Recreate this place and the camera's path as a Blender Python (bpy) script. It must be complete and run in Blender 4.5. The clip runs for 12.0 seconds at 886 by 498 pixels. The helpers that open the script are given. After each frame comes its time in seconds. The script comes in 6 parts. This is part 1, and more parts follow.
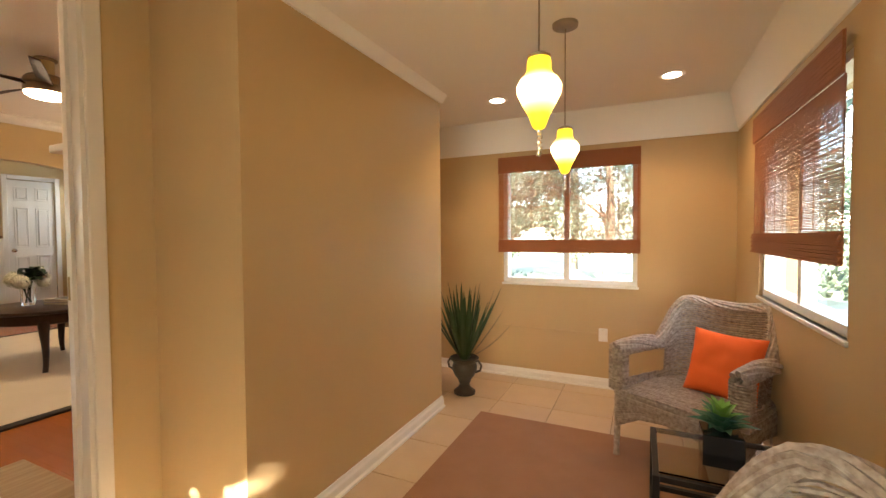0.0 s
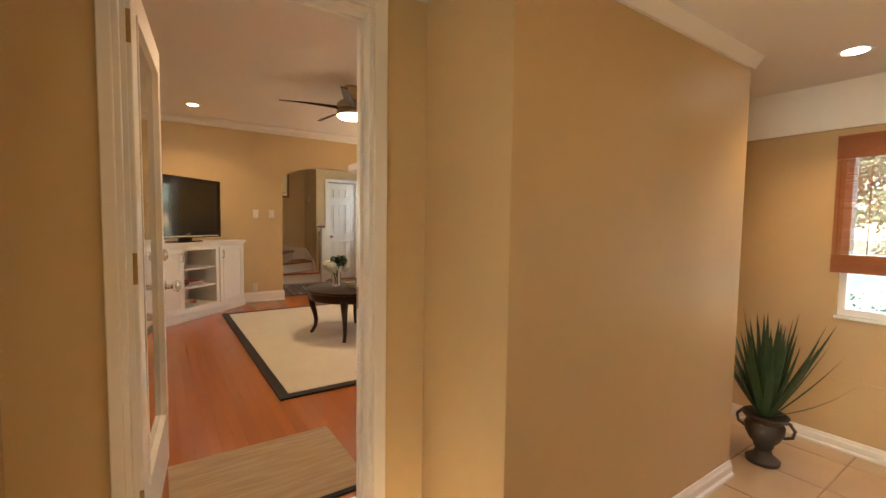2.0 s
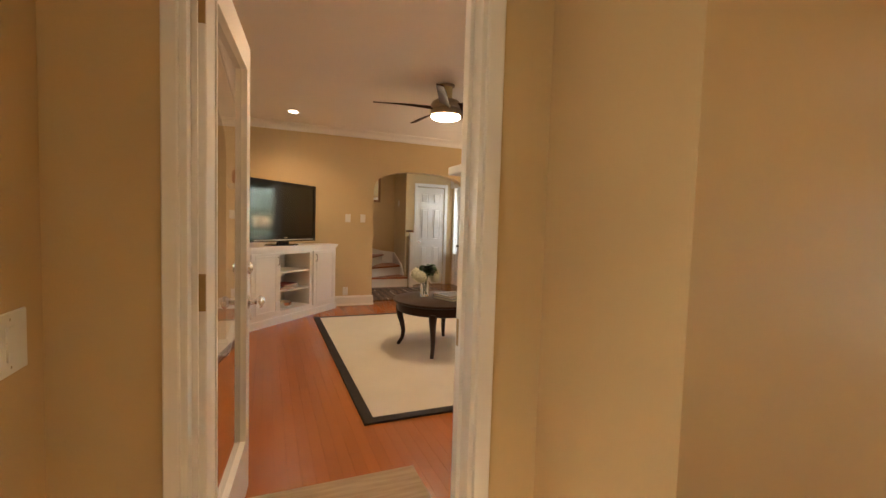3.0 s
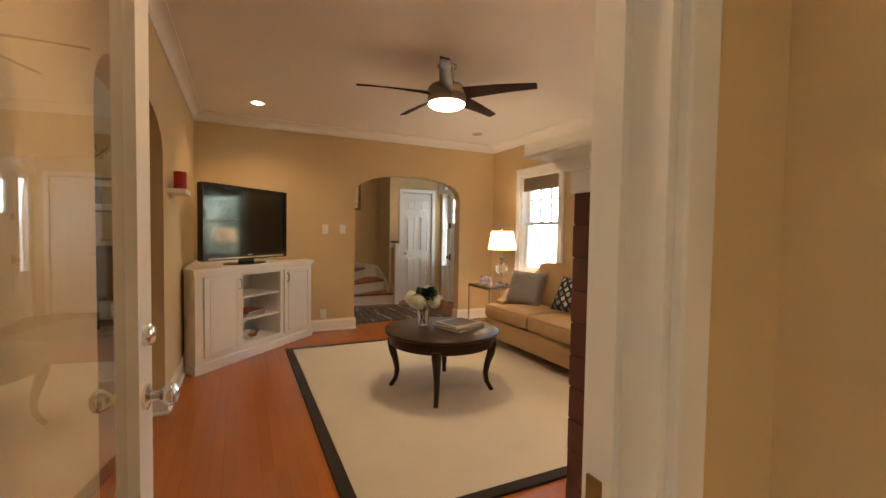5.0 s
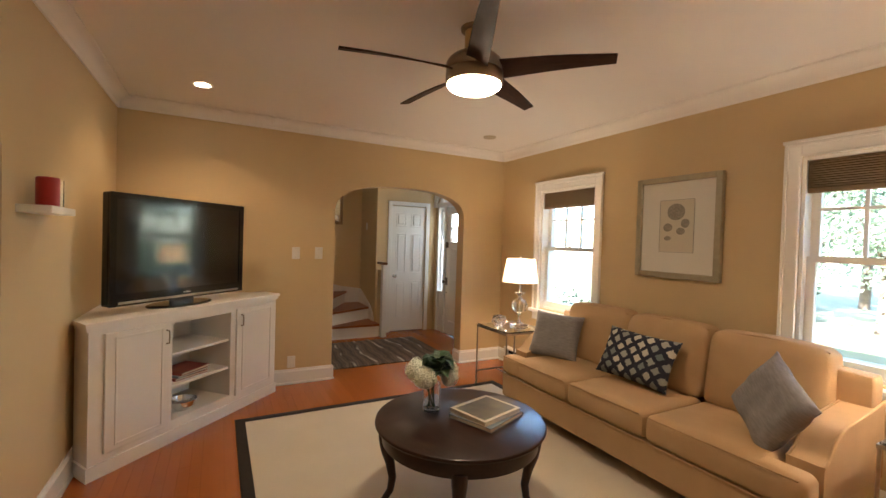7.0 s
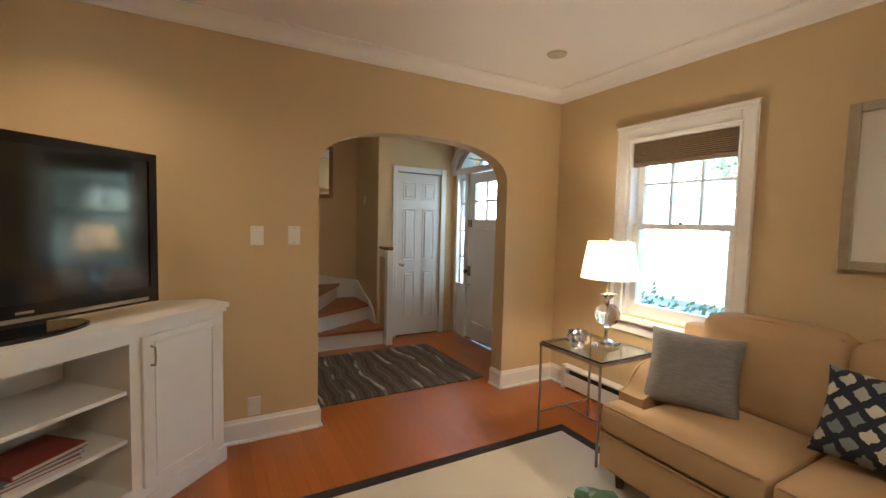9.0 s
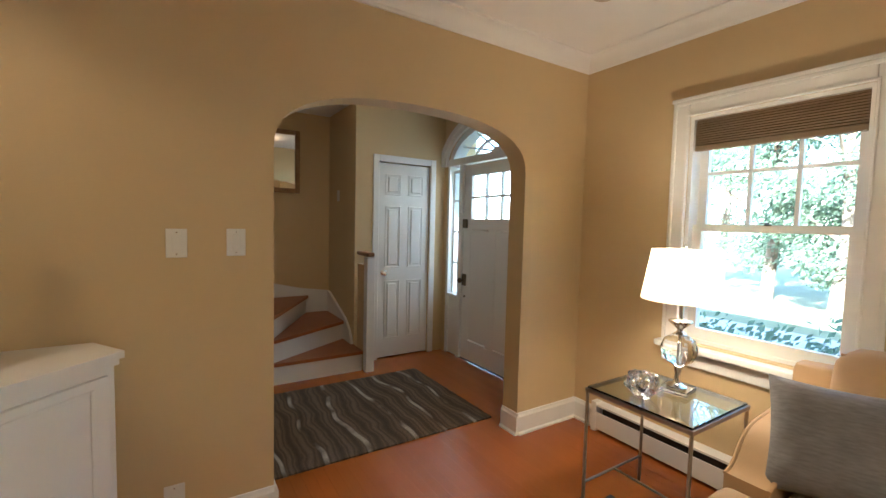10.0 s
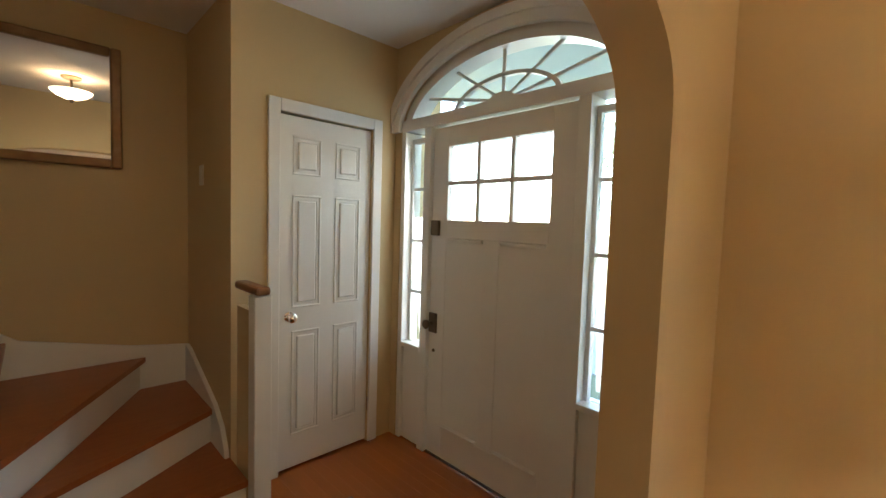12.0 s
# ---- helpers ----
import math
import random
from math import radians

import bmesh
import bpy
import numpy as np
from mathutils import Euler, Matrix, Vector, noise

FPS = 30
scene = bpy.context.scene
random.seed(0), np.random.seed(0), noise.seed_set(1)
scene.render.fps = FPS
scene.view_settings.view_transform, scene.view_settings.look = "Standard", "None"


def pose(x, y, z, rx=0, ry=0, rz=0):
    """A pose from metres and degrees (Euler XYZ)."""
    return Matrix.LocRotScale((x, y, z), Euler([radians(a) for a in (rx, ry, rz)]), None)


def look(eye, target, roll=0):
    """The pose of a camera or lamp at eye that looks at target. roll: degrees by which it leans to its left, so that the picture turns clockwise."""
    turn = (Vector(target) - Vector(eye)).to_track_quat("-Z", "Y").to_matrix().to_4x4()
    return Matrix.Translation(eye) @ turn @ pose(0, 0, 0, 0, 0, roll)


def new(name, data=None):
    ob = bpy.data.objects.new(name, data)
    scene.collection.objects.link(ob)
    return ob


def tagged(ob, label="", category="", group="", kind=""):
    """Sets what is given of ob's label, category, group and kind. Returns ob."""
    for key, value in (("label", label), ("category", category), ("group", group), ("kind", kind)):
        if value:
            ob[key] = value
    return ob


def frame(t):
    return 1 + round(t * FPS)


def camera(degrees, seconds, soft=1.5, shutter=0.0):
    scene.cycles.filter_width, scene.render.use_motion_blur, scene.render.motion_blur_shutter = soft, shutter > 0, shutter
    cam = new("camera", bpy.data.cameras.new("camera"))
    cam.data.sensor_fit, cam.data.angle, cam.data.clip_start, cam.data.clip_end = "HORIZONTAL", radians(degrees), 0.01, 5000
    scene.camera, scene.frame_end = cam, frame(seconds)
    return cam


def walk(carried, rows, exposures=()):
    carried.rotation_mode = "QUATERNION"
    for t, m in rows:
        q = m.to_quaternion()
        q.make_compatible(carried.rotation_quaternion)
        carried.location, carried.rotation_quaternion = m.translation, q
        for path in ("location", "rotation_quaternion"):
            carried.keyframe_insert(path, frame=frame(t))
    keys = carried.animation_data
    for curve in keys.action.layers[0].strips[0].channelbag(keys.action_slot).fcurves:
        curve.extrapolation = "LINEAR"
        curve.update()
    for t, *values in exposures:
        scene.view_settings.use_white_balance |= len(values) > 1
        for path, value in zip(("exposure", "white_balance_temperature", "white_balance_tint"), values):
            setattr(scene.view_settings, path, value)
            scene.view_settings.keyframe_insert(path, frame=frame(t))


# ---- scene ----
cam = camera(92.7, 12.0)
PATH = [
    (0, (-0.272, 0.386, 1.066), (-1.121, 2.193, 1.004), -0.4),
    (0.5, (-0.316, 0.391, 1.078), (-1.390, 2.077, 1.016), -0.4),
    (1, (-0.348, 0.425, 1.108), (-1.637, 1.953, 1.040), -0.3),
    (1.5, (-0.453, 0.483, 1.160), (-1.941, 1.815, 1.061), 0.2),
    (2, (-0.606, 0.552, 1.187), (-2.261, 1.667, 1.067), 0.8),
    (2.5, (-0.785, 0.620, 1.207), (-2.566, 1.520, 1.082), 1.3),
    (2.7, (-0.861, 0.632, 1.231), (-2.682, 1.447, 1.091), 1.8),
    (4.3, (-1.504, 0.724, 1.206), (-3.369, 1.430, 1.129), 1.6),
    (4.5, (-1.573, 0.735, 1.225), (-3.422, 1.481, 1.148), 1.3),
    (4.6, (-1.607, 0.734, 1.235), (-3.445, 1.506, 1.163), 1.5),
    (5, (-1.793, 0.773, 1.271), (-3.594, 1.634, 1.194), 0.9),
    (5.5, (-2.099, 0.811, 1.336), (-3.851, 1.774, 1.270), 1.0),
    (6, (-2.335, 0.869, 1.393), (-4.076, 1.853, 1.369), 0.9),
    (6.5, (-2.586, 0.948, 1.467), (-4.334, 1.920, 1.450), 1.3),
    (7, (-2.899, 1.060, 1.452), (-4.666, 1.997, 1.416), 1.8),
    (7.4, (-3.155, 1.154, 1.427), (-4.941, 2.054, 1.387), 1.8),
    (7.5, (-3.226, 1.188, 1.433), (-5.016, 2.079, 1.382), 1.9),
    (7.7, (-3.371, 1.245, 1.430), (-5.167, 2.123, 1.365), 1.8),
    (9.5, (-4.821, 1.580, 1.395), (-6.539, 2.595, 1.254), 1.2),
    (10, (-5.219, 1.723, 1.401), (-6.902, 2.797, 1.278), 1.4),
    (10.5, (-5.644, 1.887, 1.415), (-7.288, 3.020, 1.298), 2.0),
    (11, (-6.049, 2.081, 1.457), (-7.665, 3.254, 1.342), 2.1),
    (11.2, (-6.232, 2.151, 1.461), (-7.818, 3.364, 1.350), 2.1),
    (11.5, (-6.488, 2.240, 1.429), (-8.008, 3.536, 1.329), 2.2),
    (12, (-6.883, 2.495, 1.432), (-8.314, 3.887, 1.308), 1.8),
]
walk(cam, [(t, look(eye, target, roll)) for t, eye, target, roll in PATH],
     [(0.0, 4.55, 6400, 9), (2.5, 4.6, 6250, 9), (4.5, 4.32, 6050, 8), (5.5, 4.34, 6300, 9), (6.5, 4.36, 5850, 8), (7.5, 4.24, 5700, 7), (9.5, 4.24, 5100, 1), (10.5, 4.23, 5050, 0), (11.5, 4.17, 6000, 4), (12.0, 4.12, 6000, 3)])

# ---- light ----
world = bpy.data.worlds.new("world")
scene.world = world
world.use_nodes = True
wn, wl = world.node_tree.nodes, world.node_tree.links
sky = wn.new("ShaderNodeTexSky")
sky.sky_type, sky.sun_disc = "NISHITA", False
sky.sun_elevation, sky.sun_rotation = radians(26.5), radians(164)
wl.new(sky.outputs[0], wn["Background"].inputs[0])
wn["Background"].inputs[1].default_value = 0.13


def lamp(name, kind, power, colour, m, size=0.1, size_y=None, spot=None):
    data = bpy.data.lights.new(name, kind)
    data.energy, data.color = power, colour
    if kind == "AREA":
        data.size = size
        if size_y:
            data.shape, data.size_y = "RECTANGLE", size_y
    elif kind == "SUN":
        data.angle = radians(size)
    else:
        data.shadow_soft_size = size
    if spot:
        data.spot_size, data.spot_blend = radians(spot), 0.6
    ob = new(name, data)
    ob.matrix_world = m
    return tagged(ob, kind="structure")


WARM = (1.0, 0.64, 0.35)
lamp("sun", "SUN", 5.0, (1.0, 0.93, 0.82), look((0.75, -2.6, 1.35), (0, 0, 0)), 0.5)
# added area lamp in the unseen garden doors, in place of sky light
lamp("south_glass_light", "AREA", 0.34, (1.0, 0.93, 0.82), look((-0.6, -1.45, 0.95), (-0.6, 3, 0.6)), 1.5, 1.9)
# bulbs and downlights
# the pair at x -2.95 is unseen, added to brighten the room
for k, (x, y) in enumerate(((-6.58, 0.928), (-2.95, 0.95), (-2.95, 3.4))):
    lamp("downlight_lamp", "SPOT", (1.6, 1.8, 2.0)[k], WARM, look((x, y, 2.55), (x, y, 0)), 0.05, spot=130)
for x, y in ((-1.27, 3.5), (-0.1, 3.5)):
    lamp("sunroom_downlight_lamp", "SPOT", 1.5, WARM, look((x, y, 2.07), (x, y, 0)), 0.04, spot=120)
lamp("table_lamp_bulb", "POINT", 1.3, (1.0, 0.72, 0.46), pose(-6.275, 3.74, 1.19), 0.05)
lamp("table_lamp_bulb_2", "POINT", 1.3, (1.0, 0.72, 0.46), pose(-3.37, 3.92, 1.19), 0.05)
# three added area lamps stand in for daylight at the door panes and sidelights
lamp("front_door_light", "AREA", 0.14, (0.97, 0.97, 0.93), look((-8.305, 4.285, 1.66), (-8.305, 0, 1.2)), 0.68, 0.42)
lamp("sidelight_light", "AREA", 0.04, (1.0, 0.98, 0.94), look((-7.68, 4.30, 1.3), (-7.68, 0, 0.9)), 0.14, 1.26)
lamp("sidelight_light_2", "AREA", 0.13, (1.0, 0.98, 0.94), look((-8.93, 4.30, 1.3), (-8.93, 0, 0.9)), 0.14, 1.26)
lamp("dining_bulb", "POINT", 0.9, WARM, pose(-6.3, -0.45, 1.86), 0.03)


# ---- materials ----
def mat(name, base, rough=0.6, metal=0.0, second=None, scale=8.0, mix=0.5, bump=0.0, bump_scale=60.0, coat=0.0, spread=0.0, stretch=(1, 1, 1), detail=4.0):
    """Two-scale procedural surface: broad mottling between two colours, fine grain and relief."""
    m = bpy.data.materials.new(name)
    m.use_nodes = True
    n, l = m.node_tree.nodes, m.node_tree.links
    b = n["Principled BSDF"]
    b.inputs["Base Color"].default_value = (*base, 1)
    b.inputs["Roughness"].default_value = rough
    b.inputs["Metallic"].default_value = metal
    b.inputs["Coat Weight"].default_value = coat
    b.inputs["Coat Roughness"].default_value = 0.15
    co = n.new("ShaderNodeTexCoord")
    mp = n.new("ShaderNodeMapping")
    mp.inputs["Scale"].default_value = stretch
    l.new(co.outputs["Object"], mp.inputs[0])
    if second:
        t = n.new("ShaderNodeTexNoise")
        t.inputs["Scale"].default_value, t.inputs["Detail"].default_value = scale, detail
        l.new(mp.outputs[0], t.inputs["Vector"])
        r = n.new("ShaderNodeMapRange")
        r.inputs[1].default_value, r.inputs[2].default_value = 0.5 - mix / 2, 0.5 + mix / 2
        l.new(t.outputs[0], r.inputs[0])
        k = n.new("ShaderNodeMix")
        k.data_type = "RGBA"
        k.inputs[6].default_value, k.inputs[7].default_value = (*base, 1), (*second, 1)
        l.new(r.outputs[0], k.inputs[0])
        out = k.outputs[2]
        if spread:
            oi = n.new("ShaderNodeObjectInfo")
            h = n.new("ShaderNodeHueSaturation")
            v = n.new("ShaderNodeMapRange")
            v.inputs[3].default_value, v.inputs[4].default_value = 1 - spread, 1 + spread
            l.new(oi.outputs["Random"], v.inputs[0])
            l.new(v.outputs[0], h.inputs["Value"])
            l.new(out, h.inputs["Color"])
            out = h.outputs[0]
        l.new(out, b.inputs["Base Color"])
    if bump:
        f = n.new("ShaderNodeTexNoise")
        f.inputs["Scale"].default_value, f.inputs["Detail"].default_value = bump_scale, 5
        l.new(mp.outputs[0], f.inputs["Vector"])
        u = n.new("ShaderNodeBump")
        u.inputs["Strength"].default_value, u.inputs["Distance"].default_value = bump, 0.004
        l.new(f.outputs[0], u.inputs["Height"])
        l.new(u.outputs[0], b.inputs["Normal"])
    return m


def glow(name, colour, strength):
    m = bpy.data.materials.new(name)
    m.use_nodes = True
    b = m.node_tree.nodes["Principled BSDF"]
    b.inputs["Base Color"].default_value = (*colour, 1)
    b.inputs["Emission Color"].default_value = (*colour, 1)
    b.inputs["Emission Strength"].default_value = strength
    return m


def glass(name, tint=(1, 1, 1), rough=0.0, ior=1.45):
    m = bpy.data.materials.new(name)
    m.use_nodes = True
    b = m.node_tree.nodes["Principled BSDF"]
    b.inputs["Base Color"].default_value = (*tint, 1)
    b.inputs["Transmission Weight"].default_value = 1
    b.inputs["Roughness"].default_value = rough
    b.inputs["IOR"].default_value = ior
    return m


WALL = mat("tan_wall_paint", (0.582, 0.432, 0.226), 0.55, second=(0.614, 0.464, 0.250), scale=1.4, bump=0.12, bump_scale=180)
PORCH_WALL = mat("ochre_wall_paint", (0.50, 0.345, 0.165), 0.5, second=(0.53, 0.37, 0.185), scale=1.4, bump=0.12, bump_scale=180)
CEIL = mat("white_ceiling_paint", (0.80, 0.775, 0.74), 0.7, second=(0.83, 0.80, 0.765), scale=1.1, bump=0.1, bump_scale=150)
TRIM = mat("white_gloss_trim", (0.80, 0.78, 0.74), 0.32, second=(0.77, 0.745, 0.70), scale=3.0, bump=0.05, bump_scale=90)
CREAM = mat("cream_cabinet_paint", (0.80, 0.765, 0.70), 0.35, second=(0.77, 0.73, 0.66), scale=4.0, bump=0.05, bump_scale=90)
OAK = mat("orange_oak_floor", (0.336, 0.089, 0.012), 0.27, second=(0.395, 0.119, 0.019), scale=5.0, mix=0.6, bump=0.08, bump_scale=40, coat=0.2, spread=0.06, stretch=(0.6, 14, 6))
OAK_STAIR = mat("oak_tread", (0.27, 0.075, 0.018), 0.35, second=(0.33, 0.10, 0.026), scale=6.0, bump=0.08, bump_scale=40, stretch=(8, 1, 6))
TILE = mat("sand_floor_tile", (0.56, 0.41, 0.25), 0.35, second=(0.63, 0.48, 0.31), scale=5.0, mix=0.7, bump=0.15, bump_scale=25, spread=0.07)
GROUT = mat("tile_grout", (0.34, 0.24, 0.15), 0.85, second=(0.38, 0.28, 0.18), scale=30, bump=0.3, bump_scale=120)
RUG_CREAM = mat("cream_wool_rug", (0.598, 0.528, 0.405), 0.95, second=(0.634, 0.563, 0.440), scale=4.0, bump=0.7, bump_scale=350)
RUG_EDGE = mat("black_rug_border", (0.022, 0.016, 0.013), 0.9, second=(0.03, 0.022, 0.018), scale=30, bump=0.6, bump_scale=300)
RUG_BROWN = mat("brown_sisal_rug", (0.32, 0.165, 0.085), 0.95, second=(0.37, 0.20, 0.11), scale=6.0, bump=0.8, bump_scale=260)
SOFA = mat("tan_sofa_fabric", (0.43, 0.278, 0.135), 0.9, second=(0.48, 0.315, 0.158), scale=7.0, bump=0.5, bump_scale=420)
PIPING = mat("tan_sofa_piping", (0.40, 0.25, 0.12), 0.85, second=(0.44, 0.28, 0.14), scale=40, bump=0.3, bump_scale=300)
GREY_FAB = mat("grey_cushion_fabric", (0.20, 0.185, 0.185), 0.9, second=(0.31, 0.29, 0.285), scale=26.0, mix=0.6, stretch=(1, 1, 5), bump=0.6, bump_scale=300)
ORANGE_FAB = mat("orange_cushion_fabric", (0.78, 0.115, 0.012), 0.85, second=(0.82, 0.14, 0.018), scale=10, bump=0.3, bump_scale=300)
ESPRESSO = mat("espresso_wood", (0.018, 0.008, 0.006), 0.36, second=(0.032, 0.013, 0.008), scale=7.0, bump=0.04, bump_scale=50, coat=0.08, stretch=(1, 10, 6))
DARKWOOD = mat("dark_wood", (0.05, 0.022, 0.013), 0.35, second=(0.08, 0.035, 0.018), scale=7.0, bump=0.06, bump_scale=50, stretch=(1, 10, 6))
WALNUT = mat("walnut_rail", (0.20, 0.085, 0.035), 0.35, second=(0.26, 0.12, 0.05), scale=9.0, bump=0.06, bump_scale=60, stretch=(10, 1, 10))
BRONZE = mat("antique_bronze", (0.13, 0.10, 0.07), 0.35, 0.9, second=(0.17, 0.13, 0.09), scale=14)
FAN_METAL = mat("brushed_bronze", (0.30, 0.25, 0.19), 0.36, 0.95, second=(0.36, 0.30, 0.22), scale=60, stretch=(1, 1, 12))
BRASS_SATIN = mat("satin_brass", (0.70, 0.58, 0.31), 0.4, 0.15, second=(0.56, 0.44, 0.22), scale=40, stretch=(12, 12, 1))
BRASS = mat("old_brass", (0.42, 0.29, 0.13), 0.35, 0.95, second=(0.34, 0.23, 0.10), scale=30)
CHROME = mat("polished_nickel", (0.72, 0.70, 0.67), 0.12, 1.0)
BLACK_METAL = mat("black_iron", (0.018, 0.016, 0.015), 0.4, 0.6, second=(0.028, 0.024, 0.022), scale=30)
PLASTIC_W = mat("white_plastic_plate", (0.74, 0.72, 0.67), 0.35)
TV_BLACK = mat("black_gloss_plastic", (0.008, 0.008, 0.009), 0.1, coat=0.4)
TV_SCREEN = mat("dark_glass_screen", (0.005, 0.005, 0.007), 0.09)
TV_BLACK.node_tree.nodes["Principled BSDF"].inputs["Specular IOR Level"].default_value = 0.3
TV_SCREEN.node_tree.nodes["Principled BSDF"].inputs["Specular IOR Level"].default_value = 0.8
BRICK = mat("dark_red_brick", (0.092, 0.022, 0.009), 0.6, second=(0.12, 0.032, 0.014), scale=18, bump=0.5, bump_scale=70, spread=0.12)
MORTAR = mat("dark_mortar", (0.075, 0.02, 0.01), 0.95, second=(0.075, 0.024, 0.014), scale=40, bump=0.5, bump_scale=120)
WICKER = mat("grey_wash_wicker", (0.16, 0.10, 0.065), 0.8, second=(0.62, 0.53, 0.42), scale=55.0, mix=0.5, bump=0.4, bump_scale=200)
def by_strand(m, a, b):
    """Colours each loose strand of a mesh on its own, between two tones."""
    n, l = m.node_tree.nodes, m.node_tree.links
    g, k, t = n.new("ShaderNodeNewGeometry"), n.new("ShaderNodeMix"), n.new("ShaderNodeMix")
    k.data_type = t.data_type = "RGBA"
    k.inputs[6].default_value, k.inputs[7].default_value = (*a, 1), (*b, 1)
    l.new(g.outputs["Random Per Island"], k.inputs[0])
    bs = n["Principled BSDF"]
    old = bs.inputs["Base Color"].links[0].from_socket
    t.inputs[0].default_value = 0.62
    l.new(k.outputs[2], t.inputs[6])
    l.new(old, t.inputs[7])
    l.new(t.outputs[2], bs.inputs["Base Color"])


by_strand(WICKER, (0.17, 0.105, 0.065), (0.50, 0.41, 0.31))
BAMBOO = mat("red_brown_bamboo", (0.25, 0.075, 0.022), 0.6, second=(0.36, 0.125, 0.04), scale=30.0, mix=0.7, bump=0.3, bump_scale=120, stretch=(1, 1, 8))
SHADE_BROWN = mat("brown_cellular_shade", (0.26, 0.17, 0.10), 0.85, second=(0.31, 0.205, 0.12), scale=40, bump=0.3, bump_scale=200)
def backlit(m, share, tint=(0.5, 0.42, 0.28)):
    """Lets part of the daylight behind a thin fabric glow through it."""
    n, l = m.node_tree.nodes, m.node_tree.links
    bs, tr, mx = n["Principled BSDF"], n.new("ShaderNodeBsdfTranslucent"), n.new("ShaderNodeMixShader")
    tr.inputs[0].default_value = (*tint, 1)
    mx.inputs[0].default_value = share
    l.new(bs.outputs[0], mx.inputs[1])
    l.new(tr.outputs[0], mx.inputs[2])
    l.new(mx.outputs[0], n["Material Output"].inputs[0])
    return m


backlit(SHADE_BROWN, 0.35)
CONCRETE = mat("pale_driveway_concrete", (0.30, 0.29, 0.27), 0.9, second=(0.25, 0.24, 0.22), scale=1.5, bump=0.4, bump_scale=30)
PANE = glass("window_glass", ior=1.12)
GLASS = glass("clear_glass", ior=1.46)
GLASS_GREEN = glass("green_tinted_glass", (0.80, 0.93, 0.90))
CRYSTAL = glass("lamp_crystal", (0.97, 0.97, 0.97), ior=1.5)
MIRROR = mat("mirror_silver", (0.88, 0.87, 0.84), 0.02, 1.0)
LENS = glow("lit_white_lens", (1.0, 0.86, 0.66), 2.2)
FAN_LENS = glow("lit_fan_lens", (1.0, 0.74, 0.46), 4.4)
BLADE = mat("dull_walnut_blade", (0.035, 0.018, 0.012), 0.62, second=(0.055, 0.027, 0.017), scale=7.0, bump=0.06, bump_scale=50, stretch=(1, 10, 6))
FROST = glow("lit_frosted_bowl", (1.0, 0.68, 0.38), 0.7)
LAMPSHADE = mat("ivory_linen_shade", (0.80, 0.76, 0.68), 0.9, second=(0.77, 0.73, 0.65), scale=120, bump=0.2, bump_scale=400)
backlit(LAMPSHADE, 0.5, (0.88, 0.84, 0.76))
YELLOW_GLASS = glow("lit_yellow_glass", (1.0, 0.52, 0.012), 0.125)
BLADE.node_tree.nodes["Principled BSDF"].inputs["Specular IOR Level"].default_value = 0.15
ESPRESSO.node_tree.nodes["Principled BSDF"].inputs["Specular IOR Level"].default_value = 0.28
# no bulb is built: this height ramp paints its glow brightest at the belly
yn, yl = YELLOW_GLASS.node_tree.nodes, YELLOW_GLASS.node_tree.links
yc, ys, yr, yk = (yn.new("ShaderNode" + k) for k in ("TexCoord", "SeparateXYZ", "ValToRGB", "ValToRGB"))
yl.new(yc.outputs["Generated"], ys.inputs[0])
for ramp_, stops in ((yr, ((0.0, (0.12,) * 3), (0.28, (0.24,) * 3), (0.55, (0.80,) * 3), (0.72, (0.32,) * 3), (1.0, (0.16,) * 3))), (yk, ((0.2, (1.0, 0.52, 0.012)), (0.55, (1.0, 0.72, 0.28)), (0.8, (1.0, 0.52, 0.012))))):
    es = ramp_.color_ramp.elements
    for q, (p, col) in zip((es[0], es[1]), (stops[0], stops[-1])):
        q.position, q.color = p, (*col, 1)
    for p, col in stops[1:-1]:
        es.new(p).color = (*col, 1)
    yl.new(ys.outputs[2], ramp_.inputs[0])
yl.new(yr.outputs[0], yn["Principled BSDF"].inputs["Emission Strength"])
yl.new(yk.outputs[0], yn["Principled BSDF"].inputs["Emission Color"])
LEAF_DARK = mat("dark_green_blade", (0.022, 0.055, 0.022), 0.45, second=(0.04, 0.085, 0.03), scale=10, bump=0.1)
LEAF_TEAL = mat("teal_succulent_leaf", (0.035, 0.14, 0.11), 0.4, second=(0.10, 0.26, 0.12), scale=6, mix=0.9)
LEAF_LIME = mat("lime_succulent_leaf", (0.20, 0.42, 0.07), 0.4, second=(0.28, 0.5, 0.12), scale=6)
PETAL = mat("ivory_petal", (0.78, 0.76, 0.66), 0.7, second=(0.70, 0.72, 0.52), scale=20)
URN = mat("dark_bronze_urn", (0.045, 0.036, 0.03), 0.45, 0.3, second=(0.08, 0.062, 0.048), scale=12, bump=0.3, bump_scale=60)
RED_WAX = mat("red_candle_wax", (0.32, 0.012, 0.010), 0.45, second=(0.36, 0.02, 0.014), scale=10)
LAWN = mat("lawn_grass", (0.105, 0.11, 0.05), 0.9, second=(0.145, 0.14, 0.075), scale=0.8, bump=0.5, bump_scale=20)
LEAVES = mat("tree_leaves", (0.085, 0.12, 0.07), 0.6, second=(0.13, 0.16, 0.11), scale=1.2, mix=0.8)
